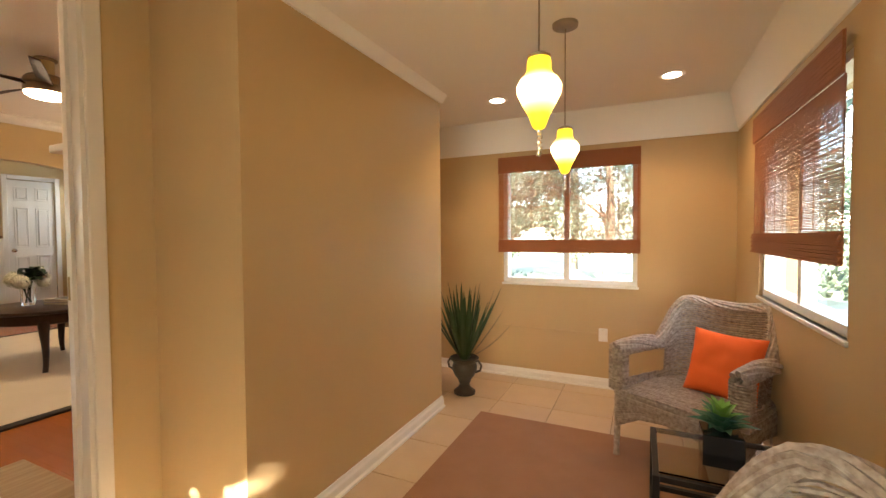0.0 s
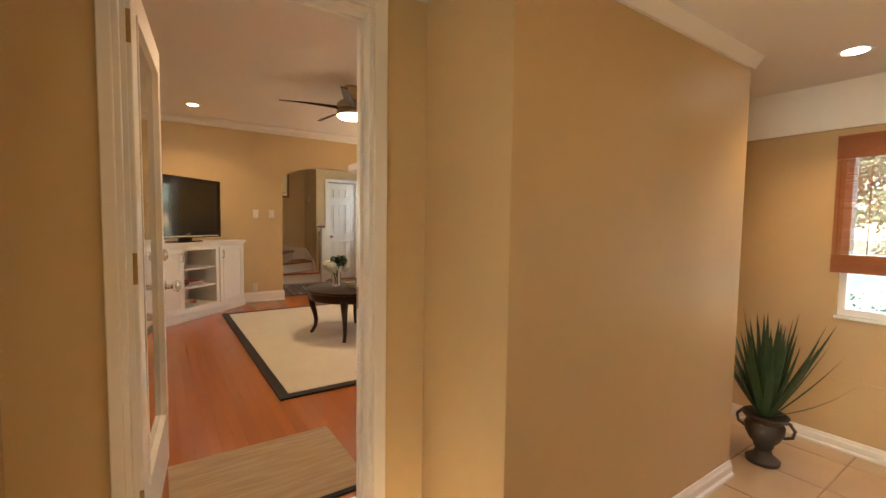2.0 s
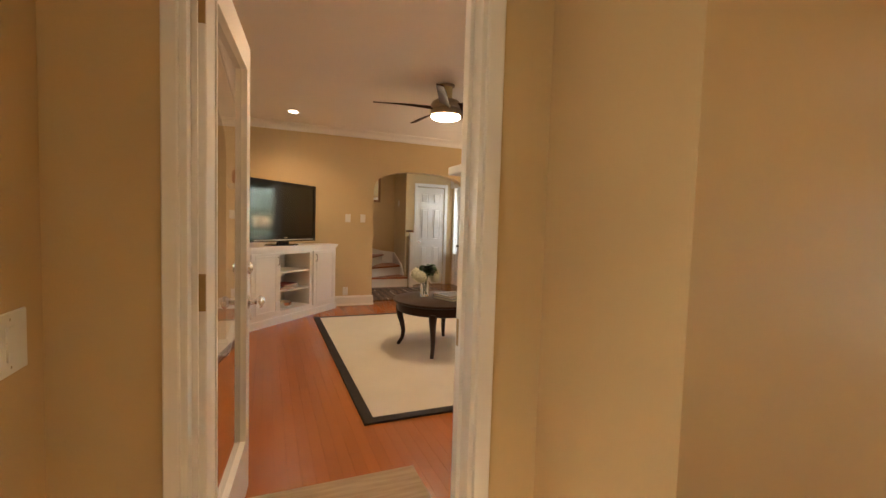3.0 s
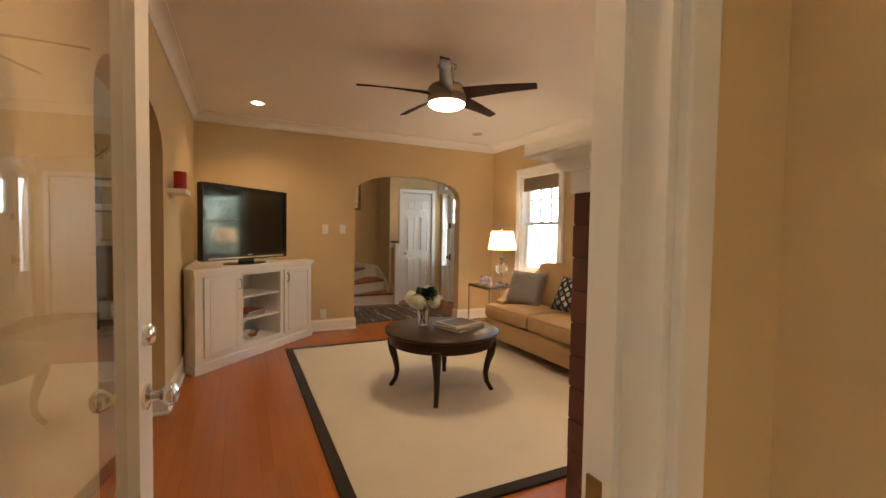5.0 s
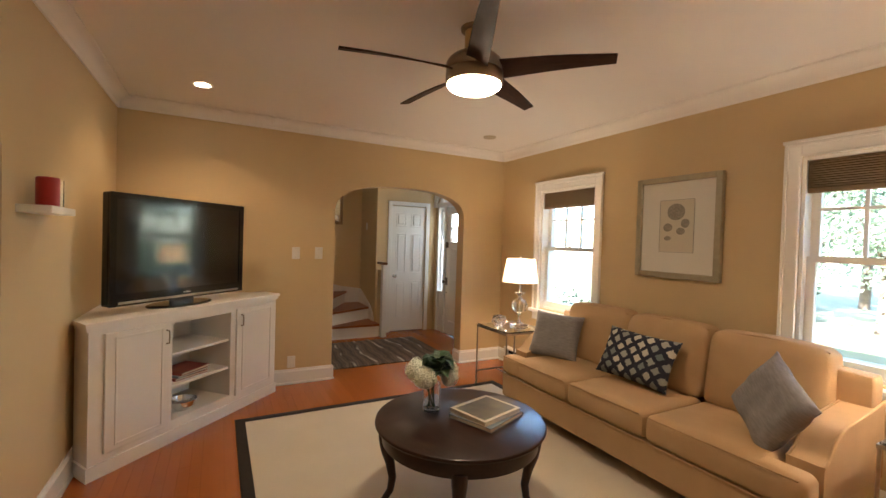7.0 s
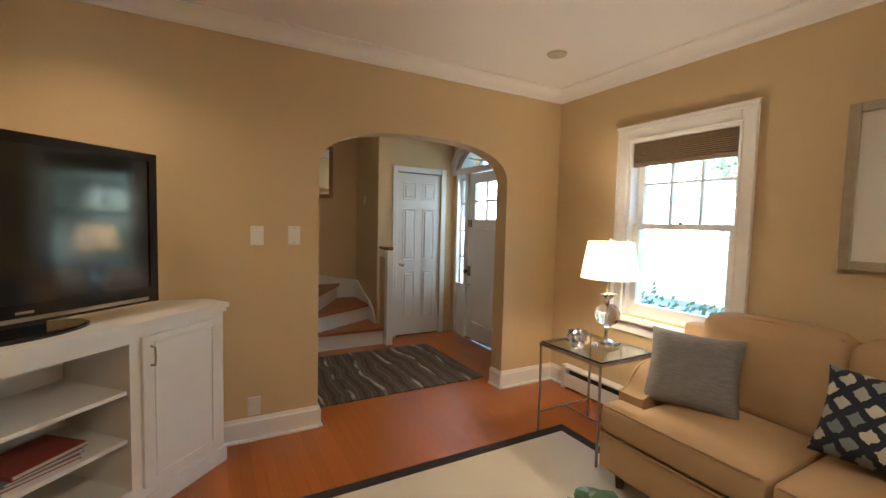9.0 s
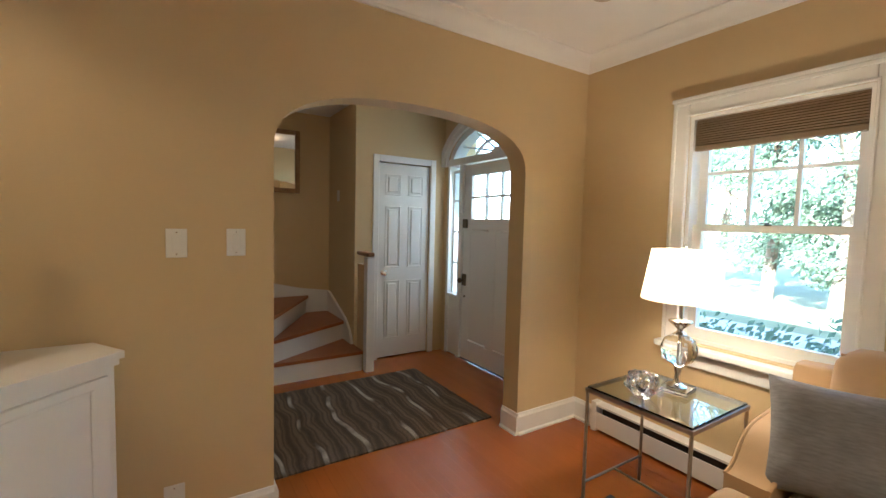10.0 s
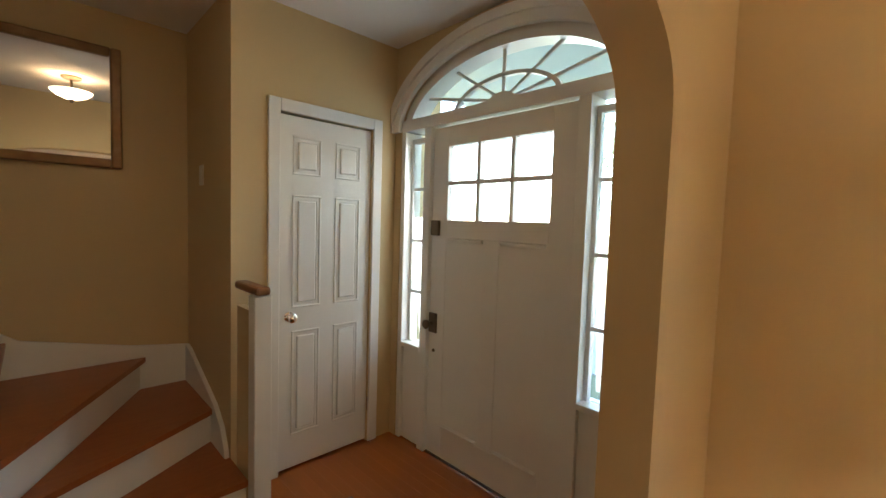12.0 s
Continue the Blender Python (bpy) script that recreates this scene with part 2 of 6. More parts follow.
# thin leaves let some of the light through
ln_, ll_ = LEAVES.node_tree.nodes, LEAVES.node_tree.links
thin, both = ln_.new("ShaderNodeBsdfTranslucent"), ln_.new("ShaderNodeMixShader")
thin.inputs[0].default_value = (0.20, 0.26, 0.18, 1)
both.inputs[0].default_value = 0.45
ll_.new(ln_["Principled BSDF"].outputs[0], both.inputs[1])
ll_.new(thin.outputs[0], both.inputs[2])
ll_.new(both.outputs[0], ln_["Material Output"].inputs[0])
BARK = mat("tree_bark", (0.10, 0.07, 0.05), 0.9, second=(0.16, 0.12, 0.08), scale=8, bump=0.8, bump_scale=20)


# ---- building helpers ----
def part(name, bm, material, parent, label="", smooth=False, at=None):
    me = bpy.data.meshes.new(name)
    bmesh.ops.recalc_face_normals(bm, faces=bm.faces)
    bm.to_mesh(me)
    bm.free()
    if smooth:
        for p in me.polygons:
            p.use_smooth = True
        if hasattr(me, "set_sharp_from_angle"):
            me.set_sharp_from_angle(angle=radians(38))
    me.materials.append(material)
    ob = new(name, me)
    if parent:
        ob.parent = parent
    if at is not None:
        ob.matrix_local = at
    if label:
        tagged(ob, label)
    return ob


def thing(name, m, label, category, group="", kind=""):
    ob = new(name)
    ob.empty_display_size = 0.1
    ob.matrix_world = m
    return tagged(ob, label, category, group, kind)


def box(bm, a, b, bevel=0.0, seg=2):
    lo = [min(p, q) for p, q in zip(a, b)]
    hi = [max(p, q) for p, q in zip(a, b)]
    r = bmesh.ops.create_cube(bm, size=1)
    vs = r["verts"]
    for v in vs:
        v.co = Vector([lo[i] + (v.co[i] + 0.5) * (hi[i] - lo[i]) for i in range(3)])
    if bevel:
        es = list({e for v in vs for e in v.link_edges})
        bmesh.ops.bevel(bm, geom=es, offset=bevel, segments=seg, affect="EDGES", profile=0.5)
    return bm


def boxes(*items):
    bm = bmesh.new()
    for it in items:
        box(bm, it[0], it[1], it[2] if len(it) > 2 else 0.0)
    return bm


def lathe(profile, n=32, bm=None, centre=(0, 0, 0)):
    """Turned solid: profile rows of (radius, height)."""
    bm = bm or bmesh.new()
    cx, cy, cz = centre
    rings = []
    for r, z in profile:
        if r < 1e-5:
            rings.append([bm.verts.new((cx, cy, cz + z))])
        else:
            rings.append([bm.verts.new((cx + r * math.cos(2 * math.pi * i / n), cy + r * math.sin(2 * math.pi * i / n), cz + z)) for i in range(n)])
    for a, b in zip(rings, rings[1:]):
        for i in range(n):
            j = (i + 1) % n
            if len(a) == 1 and len(b) == 1:
                continue
            if len(a) == 1:
                bm.faces.new((a[0], b[i], b[j]))
            elif len(b) == 1:
                bm.faces.new((a[i], a[j], b[0]))
            else:
                bm.faces.new((a[i], a[j], b[j], b[i]))
    for ring, flip in ((rings[0], True), (rings[-1], False)):
        if len(ring) > 1:
            bm.faces.new(ring[::-1] if flip else ring)
    return bm


def tube(points, radius, n=8, bm=None, close=False):
    """Round rod along a path; radius may be a list."""
    bm = bm or bmesh.new()
    pts = [Vector(p) for p in points]
    rad = radius if isinstance(radius, (list, tuple)) else [radius] * len(pts)
    rings, up = [], None
    for i, p in enumerate(pts):
        a = pts[i - 1] if i or close else p
        b = pts[(i + 1) % len(pts)] if i + 1 < len(pts) or close else p
        d = (b - a).normalized()
        if up is None:
            up = d.orthogonal().normalized()
        up = (up - d * up.dot(d)).normalized()
        side = d.cross(up)
        rings.append([bm.verts.new(p + rad[i] * (math.cos(2 * math.pi * k / n) * up + math.sin(2 * math.pi * k / n) * side)) for k in range(n)])
    pairs = list(zip(rings, rings[1:])) + ([(rings[-1], rings[0])] if close else [])
    for a, b in pairs:
        for k in range(n):
            bm.faces.new((a[k], a[(k + 1) % n], b[(k + 1) % n], b[k]))
    if not close:
        bm.faces.new(rings[0][::-1])
        bm.faces.new(rings[-1])
    return bm


def prism(outline, axis, lo, hi, bm=None):
    """A flat outline (u, v) drawn out along axis from lo to hi. x: (y, z); y: (x, z); z: (x, y)."""
    bm = bm or bmesh.new()

    def at(u, v, w):
        return {"x": (w, u, v), "y": (u, w, v), "z": (u, v, w)}[axis]
    a = [bm.verts.new(at(u, v, lo)) for u, v in outline]
    b = [bm.verts.new(at(u, v, hi)) for u, v in outline]
    fa, fb = bm.faces.new(a), bm.faces.new(b[::-1])
    for i in range(len(a)):
        j = (i + 1) % len(a)
        bm.faces.new((a[j], a[i], b[i], b[j]))
    bmesh.ops.triangulate(bm, faces=[fa, fb])
    return bm


def structure(name, bm, material, label, category="wall", smooth=False):
    return tagged(part(name, bm, material, None, smooth=smooth), label, category, kind="structure")


def wall(name, axis, lo, hi, u0, u1, z0, z1, holes, material, label, smooth=False):
    """A wall with thickness; holes (u0, u1, z0, z1) go through it."""
    bm = bmesh.new()
    cuts = sorted({u0, u1, *[h[0] for h in holes], *[h[1] for h in holes]})

    def put(a, b, c, d):
        if axis == "x":
            box(bm, (lo, a, c), (hi, b, d))
        else:
            box(bm, (a, lo, c), (b, hi, d))
    for a, b in zip(cuts, cuts[1:]):
        mid = (a + b) / 2
        zs = sorted((h[2], h[3]) for h in holes if h[0] < mid < h[1])
        z = z0
        for c, d in zs:
            if c > z:
                put(a, b, z, c)
            z = d
        if z < z1:
            put(a, b, z, z1)
    return structure(name, bm, material, label)


def arch_curve(mid, half, spring, rise, power=2.5, n=28):
    """Points of a flattened arch from one springing to the other."""
    out = []
    for i in range(n + 1):
        a = math.pi * (1 - i / n)
        c, s = math.cos(a), math.sin(a)
        out.append((mid + half * math.copysign(abs(c) ** (2 / power), c), spring + rise * abs(s) ** (2 / power)))
    return out


# ---- structure: living room ----
X_ARCH, X_DOOR, Y_LEFT, Y_WIN, Z_CEIL = -7.26, -2.26, 0.30, 4.21, 2.57
FLOOR_P = -0.205


def arch_strip(curve, axis, lo, hi, u0, u1, z1):
    """A wall in upright strips round an arched opening that goes down to the floor."""
    bm = bmesh.new()

    def at(u, v, w):
        return (w, u, v) if axis == "x" else (u, w, v)
    rows = [(u0, 0.0), (curve[0][0], 0.0), *curve, (curve[-1][0], 0.0), (u1, 0.0)]
    va = [[bm.verts.new(at(u, v, w)) for u, v in rows] for w in (lo, hi)]
    vt = [[bm.verts.new(at(u, z1, w)) for u, v in rows] for w in (lo, hi)]
    for i in range(len(rows) - 1):
        for a, t in zip(va, vt):
            if abs(rows[i][0] - rows[i + 1][0]) > 1e-5:
                bm.faces.new((a[i], a[i + 1], t[i + 1], t[i]))
        bm.faces.new((va[0][i], va[1][i], va[1][i + 1], va[0][i + 1]))
        if abs(rows[i][0] - rows[i + 1][0]) > 1e-5:
            bm.faces.new((vt[0][i], vt[1][i], vt[1][i + 1], vt[0][i + 1]))
    for i in (0, -1):
        bm.faces.new((va[0][i], va[1][i], vt[1][i], vt[0][i]))
    bmesh.ops.remove_doubles(bm, verts=bm.verts, dist=1e-5)
    return bm


def arch_wall(name, axis, lo, hi, u0, u1, z1, mid, half, spring, rise, material, label, power=2.5):
    bm = arch_strip(arch_curve(mid, half, spring, rise, power), axis, lo, hi, u0, u1, z1)
    return structure(name, bm, material, label, smooth=True)


arch_wall("wall_west", "x", -7.405, X_ARCH, Y_LEFT, Y_WIN, Z_CEIL, 2.876, 0.768, 1.72, 0.312, WALL, "tan plaster wall with a flattened arched opening")
arch_wall("wall_south", "y", 0.125, Y_LEFT, -7.26, -2.26, Z_CEIL, -4.44, 0.75, 1.72, 0.30, WALL, "tan plaster wall with an arched opening to the dining room")
W1 = (-6.53, -5.77, 0.75, 2.035)
W2 = (-4.17, -3.42, 0.75, 2.035)
wall("wall_north", "y", Y_WIN, 4.40, -7.51, -2.14, 0, Z_CEIL, [W1, W2], WALL, "tan plaster wall with two sash windows")
DOOR = (0.45, 1.255, FLOOR_P, 2.0)
wall("wall_east", "x", X_DOOR, -2.14, 0.125, 4.21, FLOOR_P, Z_CEIL, [DOOR], WALL, "tan plaster wall with the door to the sunroom")
structure("ceiling_living_room", boxes(((-7.408, 0.125, Z_CEIL), (-2.14, 4.40, Z_CEIL + 0.1))), CEIL, "white plaster ceiling of the living room", "ceiling")
structure("subfloor", boxes(((-7.52, 0.0, -0.3), (-2.2, 4.40, -0.012))), OAK, "oak floor boards under the living room", "floor")


def crown(name, axis, at, u0, u1, side, z, drop, out, material):
    """A coved cornice along a wall; side is the way into the room."""
    prof = [(0, 0), (0, -drop), (0.012, -drop), (0.016, -drop + 0.012)]
    for i in range(7):
        a = math.pi / 2 * i / 6
        prof.append((0.02 + (out - 0.035) * (1 - math.cos(a)), -drop + 0.016 + (drop - 0.03) * math.sin(a)))
    prof += [(out, -0.012), (out, 0)]
    bm = bmesh.new()
    pts = [(at + side * p, z + q) for p, q in prof]
    if axis == "x":
        prism([(p, q) for p, q in pts], "y", u0, u1, bm)
    else:
        prism([(p, q) for p, q in pts], "x", u0, u1, bm)
    return structure(name, bm, material, "white coved plaster cornice under the ceiling", "trim", smooth=True)


crown("trim_cornice_west", "x", X_ARCH, Y_LEFT, Y_WIN, 1, Z_CEIL, 0.10, 0.09, CEIL)
crown("trim_cornice_north", "y", Y_WIN, X_ARCH, X_DOOR, -1, Z_CEIL, 0.10, 0.09, CEIL)
crown("trim_cornice_south", "y", Y_LEFT, X_ARCH, X_DOOR, 1, Z_CEIL, 0.10, 0.09, CEIL)
crown("trim_cornice_east", "x", X_DOOR, Y_LEFT, Y_WIN, -1, Z_CEIL, 0.10, 0.09, CEIL)


def baseboard(name, a, b, z=0.0, h=0.145, t=0.018):
    """A skirting board from a to b with a moulded top; it stands to the left of the way from a to b."""
    a, b = Vector((*a, 0)), Vector((*b, 0))
    d = (b - a).normalized()
    nrm = Vector((-d.y, d.x, 0))
    prof = [(0, 0), (t + 0.012, 0), (t + 0.012, 0.012), (t, 0.02), (t, h - 0.025), (t - 0.006, h - 0.015), (t - 0.010, h), (0, h)]
    bm = bmesh.new()
    r1 = [bm.verts.new(a + nrm * p + Vector((0, 0, z + q))) for p, q in prof]
    r2 = [bm.verts.new(b + nrm * p + Vector((0, 0, z + q))) for p, q in prof]
    bm.faces.new(r1)
    bm.faces.new(r2[::-1])
    for i in range(len(prof)):
        j = (i + 1) % len(prof)
        bm.faces.new((r1[j], r1[i], r2[i], r2[j]))
    return structure(name, bm, TRIM, "white painted baseboard along the wall", "baseboard")


baseboard("baseboard_west_1", (X_ARCH, 2.108), (X_ARCH, 1.52))
baseboard("baseboard_west_2", (X_ARCH, 4.21), (X_ARCH, 3.644))
baseboard("baseboard_arch_1", (-7.405, 2.108), (-7.242, 2.108))
baseboard("baseboard_arch_2", (-7.242, 3.644), (-7.405, 3.644))
baseboard("baseboard_south_1", (-6.3, Y_LEFT), (-5.19, Y_LEFT))
baseboard("baseboard_south_2", (-5.19, 0.318), (-5.19, 0.107))
baseboard("baseboard_south_3", (-3.69, Y_LEFT), (-2.3, Y_LEFT))
baseboard("baseboard_south_4", (-3.69, 0.107), (-3.69, 0.318))
baseboard("baseboard_north", (-7.02, Y_WIN), (-7.26, Y_WIN))
baseboard("baseboard_north_2", (-2.28, Y_WIN), (-3.0, Y_WIN))


# ---- sash windows ----
def sash_window(name, x0, x1, z0, z1, meet):
    w = thing(name, pose((x0 + x1) / 2, Y_WIN, z0), "white double-hung sash window with six small upper panes", "window", kind="structure")
    h, s = (x1 - x0) / 2, z1 - z0
    c, m = 0.085, meet - z0
    for nm, a, b in (("casing", (-h - c, -0.022, -0.03), (-h, 0.0, s + c)), ("casing", (h, -0.022, -0.03), (h + c, 0.0, s + c)), ("casing", (-h, -0.022, s), (h, 0.0, s + c))):
        part(nm, box(bmesh.new(), a, b, 0.006), TRIM, w)
    for a, b in (((-h - c - 0.001, -0.033, -0.03), (-h - c + 0.020, -0.021, s + c)), ((h + c - 0.020, -0.033, -0.03), (h + c + 0.001, -0.021, s + c)), ((-h - c + 0.020, -0.033, s + c - 0.020), (h + c - 0.020, -0.021, s + c))):
        part("back_band", box(bmesh.new(), a, b, 0.004), TRIM, w)
    for a, b in (((-h - 0.012, -0.028, 0.0), (-h, -0.021, s)), ((h, -0.028, 0.0), (h + 0.012, -0.021, s)), ((-h - 0.012, -0.028, s), (h + 0.012, -0.021, s + 0.012))):
        part("inner_bead", box(bmesh.new(), a, b, 0.003), TRIM, w)
    part("casing_cap", box(bmesh.new(), (-h - c - 0.012, -0.034, s + c), (h + c + 0.012, 0.0, s + c + 0.022), 0.005), TRIM, w)
    part("window_sill", box(bmesh.new(), (-h - c - 0.03, -0.06, -0.045), (h + c + 0.03, 0.04, -0.01), 0.008), TRIM, w)
    part("apron", box(bmesh.new(), (-h - c, -0.02, -0.13), (h + c, 0.0, -0.05), 0.005), TRIM, w)
    part("jamb", boxes(((-h, 0.0, 0), (-h + 0.02, 0.19, s)), ((h - 0.02, 0.0, 0), (h, 0.19, s)), ((-h + 0.02, 0.0, s - 0.02), (h - 0.02, 0.19, s)), ((-h + 0.02, 0.04, -0.01), (h - 0.02, 0.19, 0.02))), TRIM, w)
    e = h - 0.02
    for nm, lo, hi, y, rails in (("lower_sash", 0.02, m + 0.015, 0.05, (0.065, 0.035)), ("upper_sash", m - 0.015, s - 0.02, 0.09, (0.035, 0.045))):
        sash = part(nm, boxes(((-e, y, lo), (-e + 0.045, y + 0.035, hi)), ((e - 0.045, y, lo), (e, y + 0.035, hi)), ((-e + 0.045, y, lo), (e - 0.045, y + 0.035, lo + rails[0])), ((-e + 0.045, y, hi - rails[1]), (e - 0.045, y + 0.035, hi))), TRIM, w)
        pane = part("pane", boxes(((-e + 0.04, y + 0.015, lo + 0.03), (e - 0.04, y + 0.019, hi - 0.03))), PANE, sash)
        pane.visible_shadow = False
        if nm == "upper_sash":
            i = e - 0.045
            for k in (-1, 1):
                part("muntin", boxes(((k * i / 3 - 0.009, y + 0.004, lo + 0.036), (k * i / 3 + 0.009, y + 0.03, hi - 0.046))), TRIM, sash)
            mid = lo + (hi - lo) * 0.52
            part("muntin", boxes(((-i, y + 0.005, mid - 0.009), (i, y + 0.029, mid + 0.009))), TRIM, sash)
    lock = bmesh.new()
    lathe([(0.016, 0), (0.016, 0.008), (0.009, 0.012), (0, 0.013)], 14, lock, (0, 0.065, m + 0.015))
    box(lock, (-0.035, 0.058, m + 0.024), (0.008, 0.072, m + 0.032), 0.003)
    part("sash_lock", lock, BRONZE, w, "dark bronze sash lock")
    return w


sash_window("window_1", W1[0], W1[1], W1[2], W1[3], 1.41)
sash_window("window_2", W2[0], W2[1], W2[2], W2[3], 1.415)


def cellular_shade(x0, x1, z0, z1, y):
    s = thing("cellular_shade", pose((x0 + x1) / 2, y, z1), "brown pleated cellular shade drawn up at the window head", "blind", "window shades")
    h = (x1 - x0) / 2
    n = max(4, round((z1 - z0) / 0.016))
    out = []
    for i in range(2 * n + 1):
        out.append((0.012 if i % 2 else 0.0, -(z1 - z0 - 0.03) * i / (2 * n)))
    out += [(0.03, -(z1 - z0 - 0.03)), (0.03, 0)]
    bm = bmesh.new()
    prism([(p, q) for p, q in out], "x", -h, h, bm)
    part("pleats", bm, SHADE_BROWN, s)
    part("bottom_rail", box(bmesh.new(), (-h, -0.002, -(z1 - z0)), (h, 0.03, -(z1 - z0) + 0.028), 0.004), SHADE_BROWN, s)
    return s


cellular_shade(-6.505, -5.795, 1.84, 2.012, 4.222)
cellular_shade(-4.145, -3.445, 1.815, 2.012, 4.222)

# ---- structure: entrance hall ----
X_CLOSET, X_STAIR = -9.12, -9.93
Z_HALL = 2.54
DOORMID = -8.305
arch_wall("wall_hall_north", "y", 4.21, 4.36, -9.12, -7.404, Z_HALL, DOORMID, 0.755, 2.0, 0.42, WALL, "tan hall wall round the front door and its fanlight", 2.0)
CLOSET = (3.445, 4.025, 0.0, 2.0)
wall("wall_hall_west", "x", -9.24, X_CLOSET, 3.20, 4.36, 0, Z_HALL, [CLOSET], WALL, "tan hall wall with the closet door")
wall("wall_stair_return", "y", 3.20, 3.32, -10.05, -9.24, 0, 3.2, [], WALL, "tan wall at the side of the winding stair")
wall("wall_stair_west", "x", -10.05, X_STAIR, 0.125, 3.20, 0, 3.2, [], WALL, "tan wall behind the stair")
wall("wall_hall_south", "y", 0.0, 0.125, -10.05, -7.405, 0, 3.2, [], WALL, "tan wall closing the hall")
wall("wall_hall_east", "x", -7.405, -7.26, 0.0, 0.30, 0, Z_CEIL, [], WALL, "tan wall end between hall and dining room")
wall("wall_closet_back", "x", -10.05, -9.93, 3.32, 4.36, 0, 2.6, [], WALL, "tan closet back wall")
wall("wall_closet_north", "y", 4.36, 4.48, -10.05, -9.06, 0, 2.6, [], WALL, "tan closet wall")
structure("ceiling_hall", boxes(((-10.05, 0.0, Z_HALL), (-7.409, 4.36, Z_HALL + 0.1))), CEIL, "white hall ceiling", "ceiling")
structure("subfloor_hall", boxes(((-10.0, 0.0, -0.3), (-7.52, 4.40, -0.012))), OAK, "oak floor boards under the hall", "floor")

# ---- structure: sunroom ----
Z_PORCH = 2.09
Y_FAR, X_RIGHT = 4.10, 0.36
SW = (-1.41, -0.30, 0.645, 1.73)
RW = (2.25, 3.45, 0.70, 1.70)
wall("wall_sunroom_north", "y", Y_FAR, 4.30, -2.14, 0.56, FLOOR_P, 2.3, [SW], PORCH_WALL, "ochre sunroom wall with a sliding window")
wall("wall_sunroom_east", "x", X_RIGHT, 0.56, -1.40, Y_FAR, FLOOR_P, 2.3, [RW], PORCH_WALL, "ochre sunroom wall with a window")
structure("wall_chimney", boxes(((-2.14, 1.49, FLOOR_P), (-1.615, 3.205, Z_PORCH))), PORCH_WALL, "ochre plastered chimney breast in the sunroom")
wall("wall_sunroom_nook", "y", 0.06, 0.20, -2.14, -1.60, FLOOR_P, Z_PORCH, [], PORCH_WALL, "ochre return wall beside the door")
wall("wall_sunroom_west", "x", -1.74, -1.60, -1.40, 0.06, FLOOR_P, Z_PORCH, [], PORCH_WALL, "ochre sunroom wall")
SD = (-1.4, 0.2, -0.10, 1.95)
wall("wall_sunroom_south", "y", -1.54, -1.40, -1.74, 0.56, FLOOR_P, 2.3, [SD], PORCH_WALL, "ochre sunroom wall with glazed doors")
wall("wall_sunroom_inner", "x", -2.139, -2.10, 3.206, 4.10, FLOOR_P, Z_PORCH, [], PORCH_WALL, "ochre wall of the plant recess")
structure("ceiling_sunroom", boxes(((-2.14, -1.54, Z_PORCH), (0.56, 4.30, Z_PORCH + 0.1))), CEIL, "white sunroom ceiling", "ceiling")
structure("subfloor_sunroom", boxes(((-2.14, -1.6, -0.35), (0.6, 4.30, FLOOR_P - 0.008))), GROUT, "grouted slab under the sunroom tiles", "floor")
bm = prism([(4.10, 1.81), (4.10, 2.09), (4.03, 2.09), (4.085, 1.81)], "x", -2.1, 0.36)
structure("trim_cove_north", bm, CEIL, "white sloping cove under the sunroom ceiling", "trim")
bm = prism([(0.36, 1.81), (0.36, 2.09), (0.29, 2.09), (0.345, 1.81)], "y", -1.4, 4.03)
structure("trim_cove_east", bm, CEIL, "white sloping cove under the sunroom ceiling", "trim")
bm = prism([(-1.615, 2.035), (-1.60, 2.035), (-1.56, 2.09), (-1.615, 2.09)], "y", 1.45, 3.22)
structure("trim_cove_chimney", bm, CEIL, "white narrow cove along the chimney breast", "trim")
baseboard("baseboard_sunroom_1", (-1.615, 3.205), (-1.615, 1.49), FLOOR_P, 0.08)
baseboard("baseboard_sunroom_2", (0.36, 4.10), (-2.1, 4.10), FLOOR_P, 0.08)
baseboard("baseboard_sunroom_3", (0.36, -1.4), (0.36, 4.10), FLOOR_P, 0.08)


# ---- shapes for soft and rounded things ----
def soft_box(a, b, r, puff=(0, 0, 0), cuts=9):
    """A cushion block: rounded edges and swelling sides."""
    bm = bmesh.new()
    bmesh.ops.create_cube(bm, size=2)
    bmesh.ops.subdivide_edges(bm, edges=bm.edges[:], cuts=cuts, use_grid_fill=True)
    c = [(p + q) / 2 for p, q in zip(a, b)]
    h = [abs(q - p) / 2 for p, q in zip(a, b)]
    for v in bm.verts:
        u = Vector([math.copysign(abs(k) ** 0.7, k) for k in v.co])
        p = Vector([u[i] * h[i] for i in range(3)])
        inner = Vector([max(-h[i] + r, min(h[i] - r, p[i])) for i in range(3)])
        d = p - inner
        if d.length > 1e-6:
            p = inner + d.normalized() * min(r, d.length if sum(abs(x) > 1e-6 for x in d) < 2 else r)
        for i in range(3):
            j, k = (i + 1) % 3, (i + 2) % 3
            p[i] += puff[i] * u[i] * max(0, 1 - u[j] ** 2) * max(0, 1 - u[k] ** 2)
        v.co = Vector(c) + p
    return bm


def merge(a, b):
    """Adds the faces of bmesh b to bmesh a."""
    me = bpy.data.meshes.new("joined")
    b.to_mesh(me)
    b.free()
    a.from_mesh(me)
    bpy.data.meshes.remove(me)
    return a


